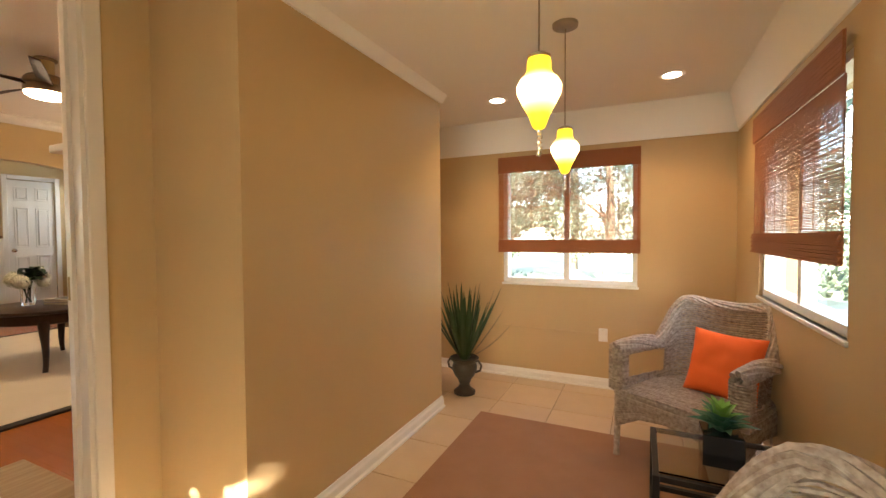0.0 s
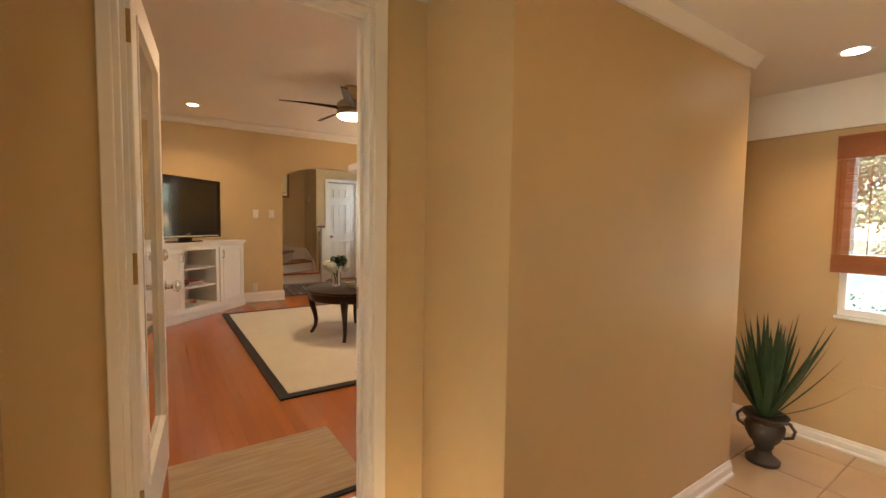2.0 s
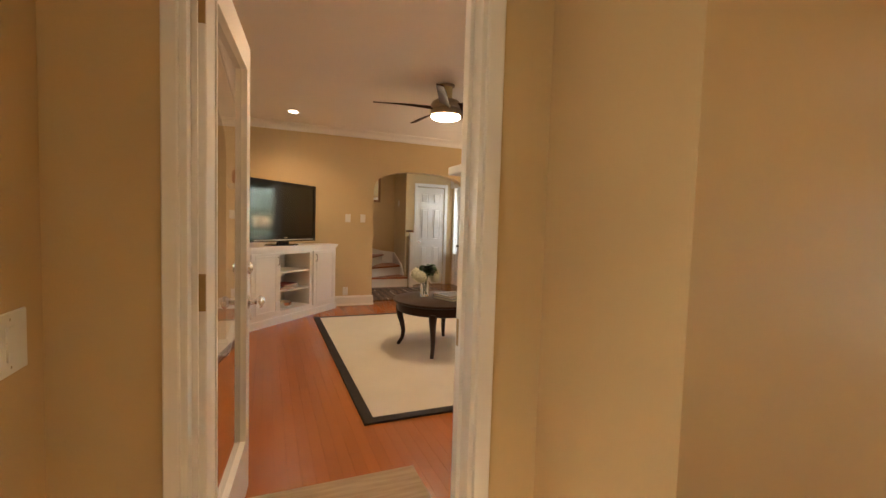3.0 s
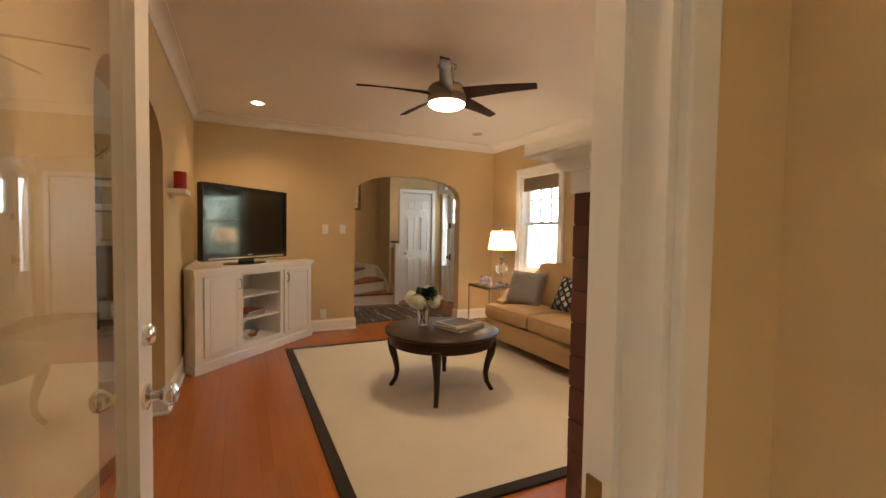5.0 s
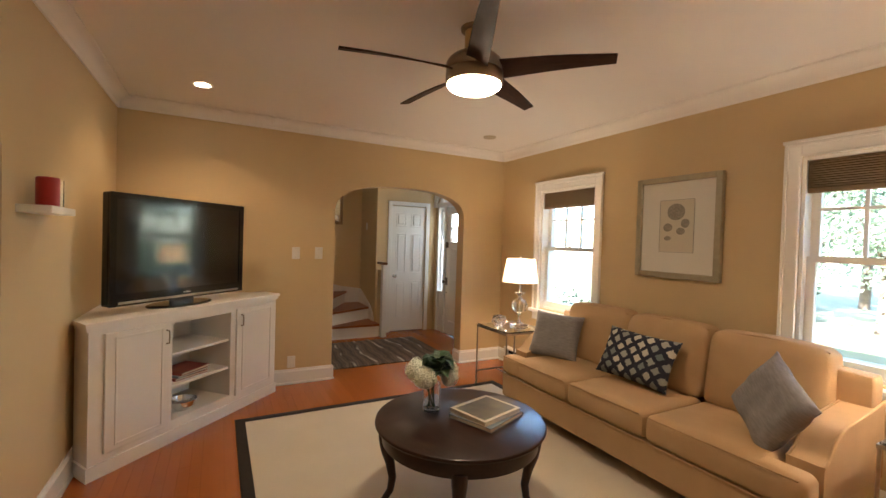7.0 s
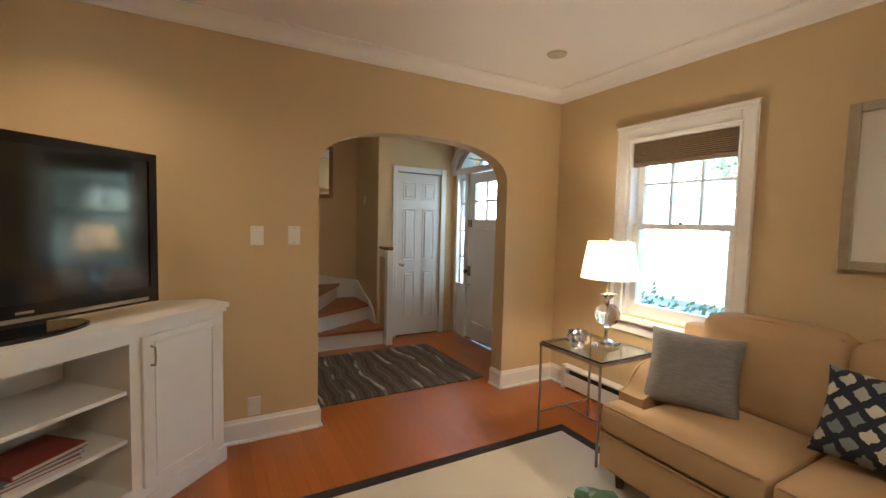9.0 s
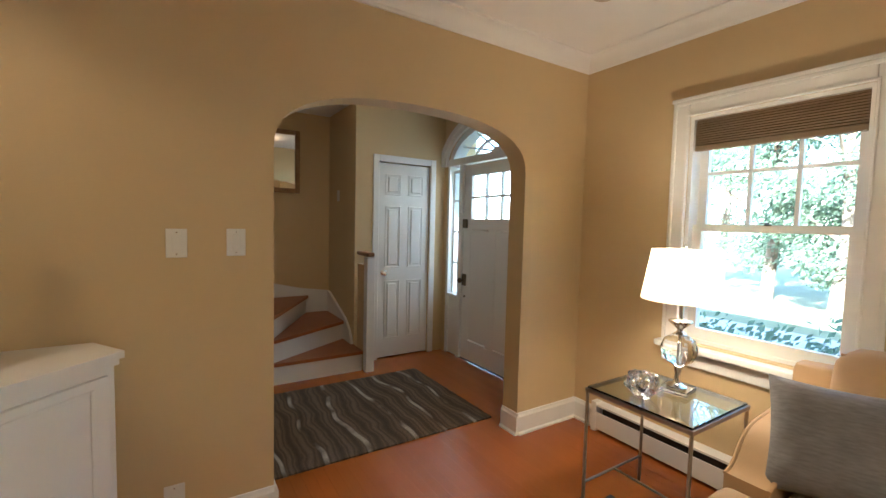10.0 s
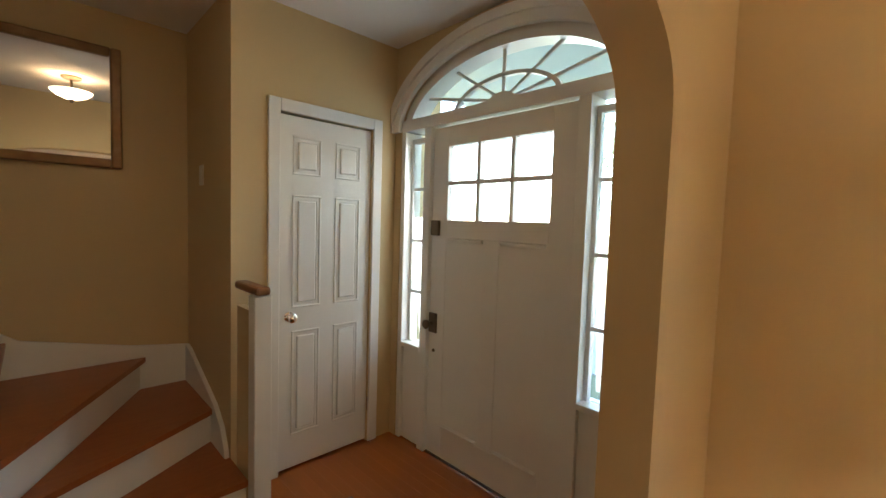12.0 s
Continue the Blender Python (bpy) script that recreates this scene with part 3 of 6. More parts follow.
def cushion(w, h, t, n=18):
    """A throw pillow in the x-z plane with pinched edges and pointed corners."""
    bm = bmesh.new()
    rows = []
    for side in (-1, 1):
        g = []
        for i in range(n + 1):
            for j in range(n + 1):
                u, v = 2 * i / n - 1, 2 * j / n - 1
                d = t / 2 * (max(0, (1 - u ** 4) * (1 - v ** 4))) ** 0.6 + 0.004
                pin = 1 - 0.07 * (1 - v * v) * abs(u) ** 3, 1 - 0.07 * (1 - u * u) * abs(v) ** 3
                wob = 0.010 * noise.noise((u * 2.3, v * 2.3, side * 3 + w * 9)) + 0.006 * noise.noise((u * 5 + v * 2, v * 3.7, side * 5 + h * 20))
                g.append(bm.verts.new((u * w / 2 * pin[0], side * (d + wob * (d > 0.01)), v * h / 2 * pin[1])))
        rows.append(g)
    for g in rows:
        for i in range(n):
            for j in range(n):
                k = i * (n + 1) + j
                bm.faces.new((g[k], g[k + 1], g[k + n + 2], g[k + n + 1]))
    rim = [i * (n + 1) for i in range(n)] + [n * (n + 1) + j for j in range(n)] + [i * (n + 1) + n for i in range(n, 0, -1)] + [j for j in range(n, 0, -1)]
    for a, b in zip(rim, rim[1:] + rim[:1]):
        bm.faces.new((rows[0][a], rows[0][b], rows[1][b], rows[1][a]))
    return bm


def blade(base, tip, width, bend, n=5, bm=None, fold=0.25):
    """A tapering leaf from base to tip, creased along its middle."""
    bm = bm or bmesh.new()
    a, b = Vector(base), Vector(tip)
    d = b - a
    side = d.cross(Vector((0, 0, 1)))
    side = side.normalized() if side.length > 1e-4 else Vector((1, 0, 0))
    up = side.cross(d).normalized()
    rows = []
    for i in range(n + 1):
        s = i / n
        w = width * (0.55 + 1.4 * s * (1 - s)) * (1 - s ** 3) / 2 + 0.0006
        p = a + d * s + up * bend * math.sin(math.pi * s)
        rows.append([bm.verts.new(p - side * w + up * w * fold), bm.verts.new(p), bm.verts.new(p + side * w + up * w * fold)])
    for r, q in zip(rows, rows[1:]):
        bm.faces.new((r[0], r[1], q[1], q[0]))
        bm.faces.new((r[1], r[2], q[2], q[1]))
    return bm


# ---- sunroom door, standing open into the living room ----
def glazed_door():
    d = thing("door_1", pose(-2.262, 0.455, 0, 0, 0, 174.5), "white glazed door standing open into the living room", "door", kind="structure")
    w, h, t = 0.79, 1.965, 0.042
    part("stile", box(bmesh.new(), (0, -t, 0.012), (0.10, 0, h), 0.004), TRIM, d)
    part("stile", box(bmesh.new(), (w - 0.10, -t, 0.012), (w, 0, h), 0.004), TRIM, d)
    part("rail", box(bmesh.new(), (0.10, -t, h - 0.11), (w - 0.10, 0, h), 0.004), TRIM, d)
    part("rail", box(bmesh.new(), (0.10, -t, 0.012), (w - 0.10, 0, 0.26), 0.004), TRIM, d)
    part("glazing_bead", boxes(((0.10, -t - 0.004, 0.26), (0.115, 0.004, h - 0.11)), ((w - 0.115, -t - 0.004, 0.26), (w - 0.10, 0.004, h - 0.11)), ((0.115, -t - 0.004, 0.26), (w - 0.115, 0.004, 0.275)), ((0.115, -t - 0.004, h - 0.125), (w - 0.115, 0.004, h - 0.11))), TRIM, d)
    g = part("pane", boxes(((0.11, -t / 2 - 0.003, 0.27), (w - 0.11, -t / 2 + 0.003, h - 0.12))), GLASS, d)
    g.visible_shadow = False
    prof = [(0.0, 0), (0.030, 0), (0.030, 0.006), (0.012, 0.012), (0.011, 0.03), (0.02, 0.038), (0.027, 0.05), (0.026, 0.06), (0.016, 0.068), (0, 0.07)]
    for s, rx in ((0, -90), (-t, 90)):
        part("door_knob", lathe(prof, 24), CHROME, d, "satin nickel knob", True, pose(w - 0.055, s, 0.87, rx))
        part("deadbolt", lathe([(0, 0), (0.028, 0), (0.027, 0.012), (0.018, 0.02), (0, 0.022)], 24), CHROME, d, "round nickel deadbolt", True, pose(w - 0.055, s, 1.02, rx))
    for z in (0.25, 1.03, 1.78):
        bm = boxes(((-0.004, -0.040, z - 0.05), (0.0, -0.002, z + 0.05)))
        tube([(-0.004, 0.004, z - 0.052), (-0.004, 0.004, z + 0.052)], 0.006, 10, bm)
        part("hinge", bm, BRASS, d, "aged brass butt hinge")
    return d


glazed_door()
jb = thing("door_frame", pose(-2.2, 0.87, 0), "white painted door frame between living room and sunroom", "door frame", kind="structure")
part("jamb", boxes(((-0.062, -0.42, FLOOR_P), (0.062, -0.40, 2.0))), TRIM, jb)
part("jamb", boxes(((-0.062, 0.365, FLOOR_P), (0.062, 0.385, 2.0))), TRIM, jb)
part("head", boxes(((-0.062, -0.40, 1.98), (0.062, 0.365, 2.0))), TRIM, jb)
part("door_stop", boxes(((-0.01, -0.40, 0.0), (0.005, -0.386, 1.98)), ((-0.01, 0.351, 0.0), (0.005, 0.365, 1.98)), ((-0.01, -0.386, 1.966), (0.005, 0.351, 1.98))), TRIM, jb)
part("threshold", box(bmesh.new(), (-0.07, -0.40, FLOOR_P + 0.002), (0.10, 0.365, 0.006), 0.004), TRIM, jb, "painted wooden threshold")
for x0, x1, lw, rw_ in ((0.06, 0.078, 0.035, 0.055), (-0.078, -0.06, 0.075, 0.075)):
    foot = FLOOR_P + 0.002 if x0 > 0 else 0
    for a, b in (((x0, -0.415 - lw, foot), (x1, -0.415, 2.07)), ((x0, 0.38, foot), (x1, 0.38 + rw_, 2.07)), ((x0, -0.415, 1.995), (x1, 0.38, 2.07))):
        part("casing", box(bmesh.new(), a, b, 0.004), TRIM, jb)
for z in (0.25, 1.03, 1.78):
    part("hinge_leaf", boxes(((-0.06, -0.401, z - 0.05), (-0.012, -0.397, z + 0.05))), BRASS, jb, "aged brass hinge leaf")
part("strike_plate", boxes(((-0.05, 0.361, 0.83), (-0.02, 0.366, 0.92))), BRASS, jb, "brass strike plate")

# ---- fireplace ----
fp = thing("fireplace", pose(X_DOOR, 2.15, 0), "dark red brick fireplace with a white wooden mantel", "fireplace")
part("mortar_core", boxes(((-0.176, -0.780, 0), (-0.002, 0.780, 1.352))), MORTAR, fp)
part("mantel_frieze", box(bmesh.new(), (-0.186, -0.789, 1.352), (-0.002, 0.789, 1.40), 0.004), TRIM, fp, "white mantel frieze")
part("mantel_moulding", prism([(-0.186, 1.395), (-0.196, 1.398), (-0.204, 1.402), (-0.216, 1.405), (-0.224, 1.422), (-0.002, 1.422), (-0.002, 1.395)], "y", -0.80, 0.80), TRIM, fp)
part("mantel_shelf", box(bmesh.new(), (-0.245, -0.86, 1.422), (-0.002, 0.86, 1.454), 0.006), TRIM, fp, "white mantel shelf")
bk = bmesh.new()
box(bk, (-0.5, -0.5, -0.5), (0.5, 0.5, 0.5), 0.02, 1)
brick_mesh = bpy.data.meshes.new("brick")
bk.to_mesh(brick_mesh)
bk.free()
brick_mesh.materials.append(BRICK)
rnd = random.Random(4)
for row in range(21):
    z = 0.0325 + row * 0.0645
    cuts = [-0.785] + [-0.785 + (0.105 if row % 2 else 0.215) + 0.215 * k for k in range(8) if -0.785 + (0.105 if row % 2 else 0.215) + 0.215 * k < 0.70] + [0.785]
    for a, b in zip(cuts, cuts[1:]):
        if -0.42 < (a + b) / 2 < 0.42 and row < 11:
            continue
        ob = new("brick", brick_mesh)
        ob.parent = fp
        ob.matrix_local = Matrix.LocRotScale((-0.091 - rnd.uniform(0, 0.0012), (a + b) / 2, z), None, (0.178, b - a - 0.003, 0.0625))

# ---- rugs of the living room ----
ar = thing("area_rug", pose(-4.99, 2.41, 0), "cream wool area rug with a black woven border", "rug")
part("field", box(bmesh.new(), (-1.46, -1.145, 0.0), (1.46, 1.145, 0.013), 0.003), RUG_CREAM, ar)
for a, b in (((-1.53, -1.215, 0), (1.53, -1.145, 0.014)), ((-1.53, 1.145, 0), (1.53, 1.215, 0.014)), ((-1.53, -1.145, 0), (-1.46, 1.145, 0.014)), ((1.46, -1.145, 0), (1.53, 1.145, 0.014))):
    part("border", box(bmesh.new(), a, b, 0.003), RUG_EDGE, ar, "black rug border")
MATTING = mat("striped_door_mat", (0.50, 0.37, 0.22), 0.95, second=(0.40, 0.28, 0.16), scale=7, mix=0.3, bump=0.6, bump_scale=250, stretch=(7, 0.6, 1))
dm = thing("door_mat", pose(-2.63, 0.95, 0), "beige door mat with faint brown stripes and dark edge", "mat")
part("mat_field", box(bmesh.new(), (-0.32, -0.385, 0), (0.29, 0.385, 0.010), 0.003), MATTING, dm)
part("mat_edge", box(bmesh.new(), (0.29, -0.385, 0), (0.32, 0.385, 0.009), 0.003), RUG_EDGE, dm)

# ---- coffee table ----
ct = thing("coffee_table", pose(-4.855, 2.235, 0.013, 0, 0, 15), "round espresso wood coffee table with curved legs", "table")
part("tabletop", lathe([(0, 0.462), (0.44, 0.462), (0.452, 0.466), (0.458, 0.476), (0.455, 0.486), (0.447, 0.49), (0, 0.49)], 72), ESPRESSO, ct, smooth=True)
part("apron", lathe([(0.0, 0.375), (0.405, 0.375), (0.418, 0.382), (0.42, 0.40), (0.42, 0.452), (0.432, 0.462), (0, 0.462)], 72), ESPRESSO, ct, smooth=True)
for k in range(4):
    a = math.radians(45 + 90 * k)
    u = Vector((math.cos(a), math.sin(a), 0))
    s = [(0.40, 0.40), (0.405, 0.36), (0.40, 0.30), (0.375, 0.22), (0.360, 0.14), (0.370, 0.07), (0.405, 0.012), (0.412, 0.0)]
    part("leg", tube([u * r + Vector((0, 0, z)) for r, z in s], [0.040, 0.038, 0.032, 0.026, 0.022, 0.019, 0.018, 0.018], 10), ESPRESSO, ct, smooth=True)

vs = thing("flower_vase", pose(-5.0, 2.13, 0.503), "clear glass vase of white hydrangeas and dark leaves", "vase")
part("vase_glass", lathe([(0, 0), (0.045, 0), (0.048, 0.006), (0.050, 0.15), (0.046, 0.15), (0.044, 0.02), (0, 0.02)], 28), GLASS, vs, "clear faceted glass", True)
bm = bmesh.new()
rnd = random.Random(7)
for k in range(9):
    a = rnd.uniform(0, 6.28)
    tube([(0.02 * math.cos(a), 0.02 * math.sin(a), 0.025), (0.03 * math.cos(a + 2), 0.03 * math.sin(a + 2), 0.14), (0.06 * math.cos(a + 2), 0.06 * math.sin(a + 2), 0.2)], 0.003, 5, bm)
part("stems", bm, LEAF_DARK, vs, "green stems")
for cx, cy, cz, r in ((-0.05, -0.070, 0.222, 0.058), (0.045, -0.066, 0.205, 0.054), (0.0, -0.025, 0.185, 0.045), (0.0, 0.098, 0.225, 0.052), (0.055, 0.082, 0.195, 0.044)):
    bm = bmesh.new()
    for k in range(120):
        z = 1 - 2 * (k + 0.5) / 120
        a = k * 2.39996
        q = math.sqrt(1 - z * z)
        nrm = Vector((q * math.cos(a), q * math.sin(a), z))
        p = Vector((cx, cy, cz)) + nrm * r * rnd.uniform(0.72, 1.16)
        t1 = nrm.orthogonal().normalized()
        t1.rotate(Matrix.Rotation(rnd.uniform(0, 6.28), 3, nrm))
        t2 = nrm.cross(t1)
        s = r * 0.27
        for i in range(4):
            e, f = (t1, t2) if i % 2 == 0 else (t2, -t1)
            g = 1 if i < 2 else -1
            bm.faces.new([bm.verts.new(p), bm.verts.new(p + s * (g * e + 0.5 * f) + nrm * s * 0.25), bm.verts.new(p + s * 1.25 * g * e + nrm * s * 0.1), bm.verts.new(p + s * (g * e - 0.5 * f) + nrm * s * 0.25)])
    part("flower_head", bm, PETAL, vs, "ivory hydrangea head")
for k in range(40):
    a = rnd.uniform(0, 6.28)
    base = Vector((0.02 + 0.02 * math.cos(a), 0.025 + 0.025 * math.sin(a), rnd.uniform(0.20, 0.31)))
    tip = base + Vector((0.075 * math.cos(a), 0.075 * math.sin(a), rnd.uniform(-0.045, 0.055)))
    part("leaf", blade(base, tip, 0.085, 0.02), LEAF_DARK, vs)


def book(name, m, w, d, h, cover, label, plate=None):
    b = thing(name, m, label, "book", "books")
    part("cover", boxes(((-w / 2, -d / 2, 0), (w / 2, d / 2, 0.003)), ((-w / 2, -d / 2, h - 0.003), (w / 2, d / 2, h)), ((-w / 2, -d / 2, 0.003), (-w / 2 + 0.004, d / 2, h - 0.003))), cover, b)
    part("pages", box(bmesh.new(), (-w / 2 + 0.004, -d / 2 + 0.004, 0.003), (w / 2 - 0.004, d / 2 - 0.004, h - 0.003)), PAPER, b, "cream page block")
    if plate:
        part("cover_picture", boxes(((-w / 2 + 0.025, -d / 2 + 0.02, h), (w / 2 - 0.02, d / 2 - 0.02, h + 0.001))), plate, b, "dark printed cover picture")
    return b


PAPER = mat("book_paper", (0.66, 0.60, 0.48), 0.9, second=(0.58, 0.52, 0.40), scale=90, stretch=(1, 1, 30))
COVER_G = mat("pale_book_cover", (0.52, 0.46, 0.34), 0.5, second=(0.46, 0.40, 0.30), scale=12)
COVER_B = mat("blue_grey_book_cover", (0.16, 0.19, 0.21), 0.5, second=(0.20, 0.23, 0.25), scale=12)
COVER_R = mat("red_book_cover", (0.30, 0.05, 0.035), 0.5, second=(0.24, 0.04, 0.03), scale=12)
PHOTO = mat("dark_cover_photo", (0.035, 0.03, 0.024), 0.4, second=(0.10, 0.085, 0.06), scale=14, mix=0.5)
book("book", pose(-4.80, 2.37, 0.504, 0, 0, 22), 0.27, 0.32, 0.022, COVER_B, "large blue-grey book lying on the coffee table")
book("book", pose(-4.805, 2.365, 0.527, 0, 0, 16), 0.25, 0.30, 0.024, COVER_G, "large picture book with a dark cover photo", PHOTO)

# ---- sofa ----
so = thing("sofa", pose(-4.83, 3.74, 0.0), "tan fabric three-seat sofa on short dark legs", "sofa")
part("base", soft_box((-1.10, -0.44, 0.11), (1.10, 0.37, 0.31), 0.02), SOFA, so, smooth=True)
ARM = [(-0.295, 0.305), (0.37, 0.305), (0.37, 0.70), (0.24, 0.675), (0.06, 0.655), (-0.08, 0.643), (-0.145, 0.622), (-0.19, 0.58), (-0.225, 0.535), (-0.26, 0.51), (-0.295, 0.50)]
for sgn in (-1, 1):
    inner, outer = sgn * 0.955, sgn * 1.10
    arm = part("arm", prism(ARM, "x", inner, outer), SOFA, so, smooth=True)
    for x in (inner, outer):
        part("piping", tube([(x - (0.004 if x > 0 else -0.004) * (1 if x == outer else -1), y, z - 0.003) for y, z in ARM[2:]], 0.008, 8), SOFA, arm, smooth=True)
for k in range(3):
    a = -0.945 + 0.63 * k
    seat = soft_box((a, -0.455, 0.31), (a + 0.628, 0.16, 0.475), 0.045, (0.0, 0.012, 0.022))
    if k != 1:
        e = -1 if k == 0 else 1
        merge(seat, soft_box((e * 0.80, -0.455, 0.312), (e * 1.098, -0.30, 0.472), 0.045, (0.0, 0.012, 0.004)))
    part("seat_cushion", seat, SOFA, so, smooth=True)
    part("piping", tube([(a + 0.03 if k else -1.07, -0.452, 0.462), (a + 0.31, -0.464, 0.466), (a + 0.60 if k < 2 else 1.07, -0.452, 0.462)], 0.005, 6), PIPING, so, smooth=True)
    bc = soft_box((a + 0.003, 0.08, 0.46), (a + 0.625, 0.30, 0.93), 0.06, (0.006, 0.045, 0.02))
    for v in bc.verts:
        v.co.y += 0.18 * (v.co.z - 0.46)
        v.co.z += 0.006 * noise.noise((v.co.x * 3 + k, v.co.y * 4, 2.0))
    part("back_cushion", bc, SOFA, so, smooth=True)
    pz = 0.46 + 0.43
    part("piping", tube([(a + 0.02, 0.135 + 0.18 * 0.43, pz + 0.028), (a + 0.31, 0.13 + 0.18 * 0.43, pz + 0.052), (a + 0.61, 0.135 + 0.18 * 0.43, pz + 0.028)], 0.006, 6), PIPING, so, smooth=True)
part("back_frame", soft_box((-1.09, 0.24, 0.30), (1.09, 0.38, 0.84), 0.03), SOFA, so, smooth=True)
part("front_piping", tube([(-1.085, -0.445, 0.308), (1.085, -0.445, 0.308)], 0.006, 6), PIPING, so)
for x, y in ((-1.02, -0.36), (1.02, -0.36), (-1.02, 0.30), (1.02, 0.30)):
    part("leg", lathe([(0, 0.014), (0.026, 0.014), (0.036, 0.11), (0, 0.112)], 4, None, (x, y, 0)) if y < 0 else lathe([(0, 0.0), (0.026, 0.0), (0.036, 0.11), (0, 0.112)], 4, None, (x, y, 0)), DARKWOOD, so, "dark tapered block leg")


def lattice_fabric():
    m = mat("navy_lattice_fabric", (0.03, 0.035, 0.055), 0.9, bump=0.4, bump_scale=300)
    n, l = m.node_tree.nodes, m.node_tree.links
    co = n.new("ShaderNodeTexCoord")
    mp = n.new("ShaderNodeMapping")
    mp.inputs["Rotation"].default_value = (0, radians(45), 0)
    l.new(co.outputs["Object"], mp.inputs[0])
    wob = n.new("ShaderNodeTexNoise")
    wob.inputs["Scale"].default_value = 16
    add = n.new("ShaderNodeVectorMath")
    add.operation = "MULTIPLY_ADD"
    add.inputs[1].default_value = (0.022, 0.0, 0.022)
    l.new(wob.outputs["Color"], add.inputs[0])
    l.new(mp.outputs[0], add.inputs[2])
    ck = n.new("ShaderNodeTexBrick")
    ck.offset, ck.squash = 0.0, 1.0
    ck.inputs["Color1"].default_value = (0.60, 0.56, 0.46, 1)
    ck.inputs["Color2"].default_value = (0.14, 0.17, 0.17, 1)
    ck.inputs["Mortar"].default_value = (0.018, 0.022, 0.04, 1)
    ck.inputs["Scale"].default_value = 1.0
    ck.inputs["Mortar Size"].default_value = 0.014
    ck.inputs["Mortar Smooth"].default_value = 0.1
    ck.inputs["Brick Width"].default_value = 0.068
    ck.inputs["Row Height"].default_value = 0.068
    sw = n.new("ShaderNodeSeparateXYZ")
    cb = n.new("ShaderNodeCombineXYZ")
    l.new(add.outputs[0], sw.inputs[0])
    l.new(sw.outputs[0], cb.inputs[0])
    l.new(sw.outputs[2], cb.inputs[1])
    l.new(cb.outputs[0], ck.inputs["Vector"])
    l.new(ck.outputs[0], n["Principled BSDF"].inputs["Base Color"])
    return m


LATTICE = lattice_fabric()


def pillow(m, w, h, t, material, label):
    p = thing("throw_pillow", m, label, "pillow", "throw pillows")
    part("pillow_cover", cushion(w, h, t), material, p, smooth=True)
    return p


pillow(pose(-5.66, 3.66, 0.665, -24, 2, 26), 0.43, 0.40, 0.14, GREY_FAB, "grey woven throw pillow leaning on the sofa back")
pillow(pose(-4.88, 3.69, 0.675, -26, 2, 4), 0.54, 0.36, 0.14, LATTICE, "navy and cream lattice print throw pillow")
pillow(pose(-4.00, 3.57, 0.675, -22, 27, -40), 0.41, 0.38, 0.13, GREY_FAB, "grey throw pillow tilted against the sofa arm")


# ---- end tables and lamps ----
def end_table(m, w, d, h, label):
    e = thing("end_table", m, label, "table", "end tables")
    part("glass_top", box(bmesh.new(), (-w / 2 + 0.008, -d / 2 + 0.008, h - 0.004), (w / 2 - 0.008, d / 2 - 0.008, h + 0.006), 0.002), GLASS_GREEN, e, "clear green-edged glass top")
    part("top_frame", boxes(((-w / 2, -d / 2, h - 0.022), (w / 2, -d / 2 + 0.014, h - 0.004)), ((-w / 2, d / 2 - 0.014, h - 0.022), (w / 2, d / 2, h - 0.004)), ((-w / 2, -d / 2 + 0.014, h - 0.022), (-w / 2 + 0.014, d / 2 - 0.014, h - 0.004)), ((w / 2 - 0.014, -d / 2 + 0.014, h - 0.022), (w / 2, d / 2 - 0.014, h - 0.004))), TABLE_METAL, e)
    for sx in (-1, 1):
        for sy in (-1, 1):
            part("leg", tube([(sx * (w / 2 - 0.009), sy * (d / 2 - 0.009), 0), (sx * (w / 2 - 0.009), sy * (d / 2 - 0.009), h - 0.02)], 0.008, 10), TABLE_METAL, e, smooth=True)
    for sx in (-1, 1):
        part("stretcher", tube([(sx * (w / 2 - 0.01), -d / 2 + 0.01, 0.14), (sx * (w / 2 - 0.01), d / 2 - 0.01, 0.14)], 0.006, 8), TABLE_METAL, e)
    part("stretcher", tube([(-w / 2 + 0.01, 0, 0.14), (w / 2 - 0.01, 0, 0.14)], 0.006, 8), TABLE_METAL, e)
    return e


TABLE_METAL = mat("brushed_pewter", (0.34, 0.29, 0.23), 0.28, 0.95, second=(0.42, 0.37, 0.30), scale=30)
end_table(pose(-6.285, 3.655, 0), 0.51, 0.49, 0.62, "glass and pewter end table beside the sofa")
end_table(pose(-3.365, 3.90, 0), 0.53, 0.50, 0.62, "glass and pewter end table under the window")


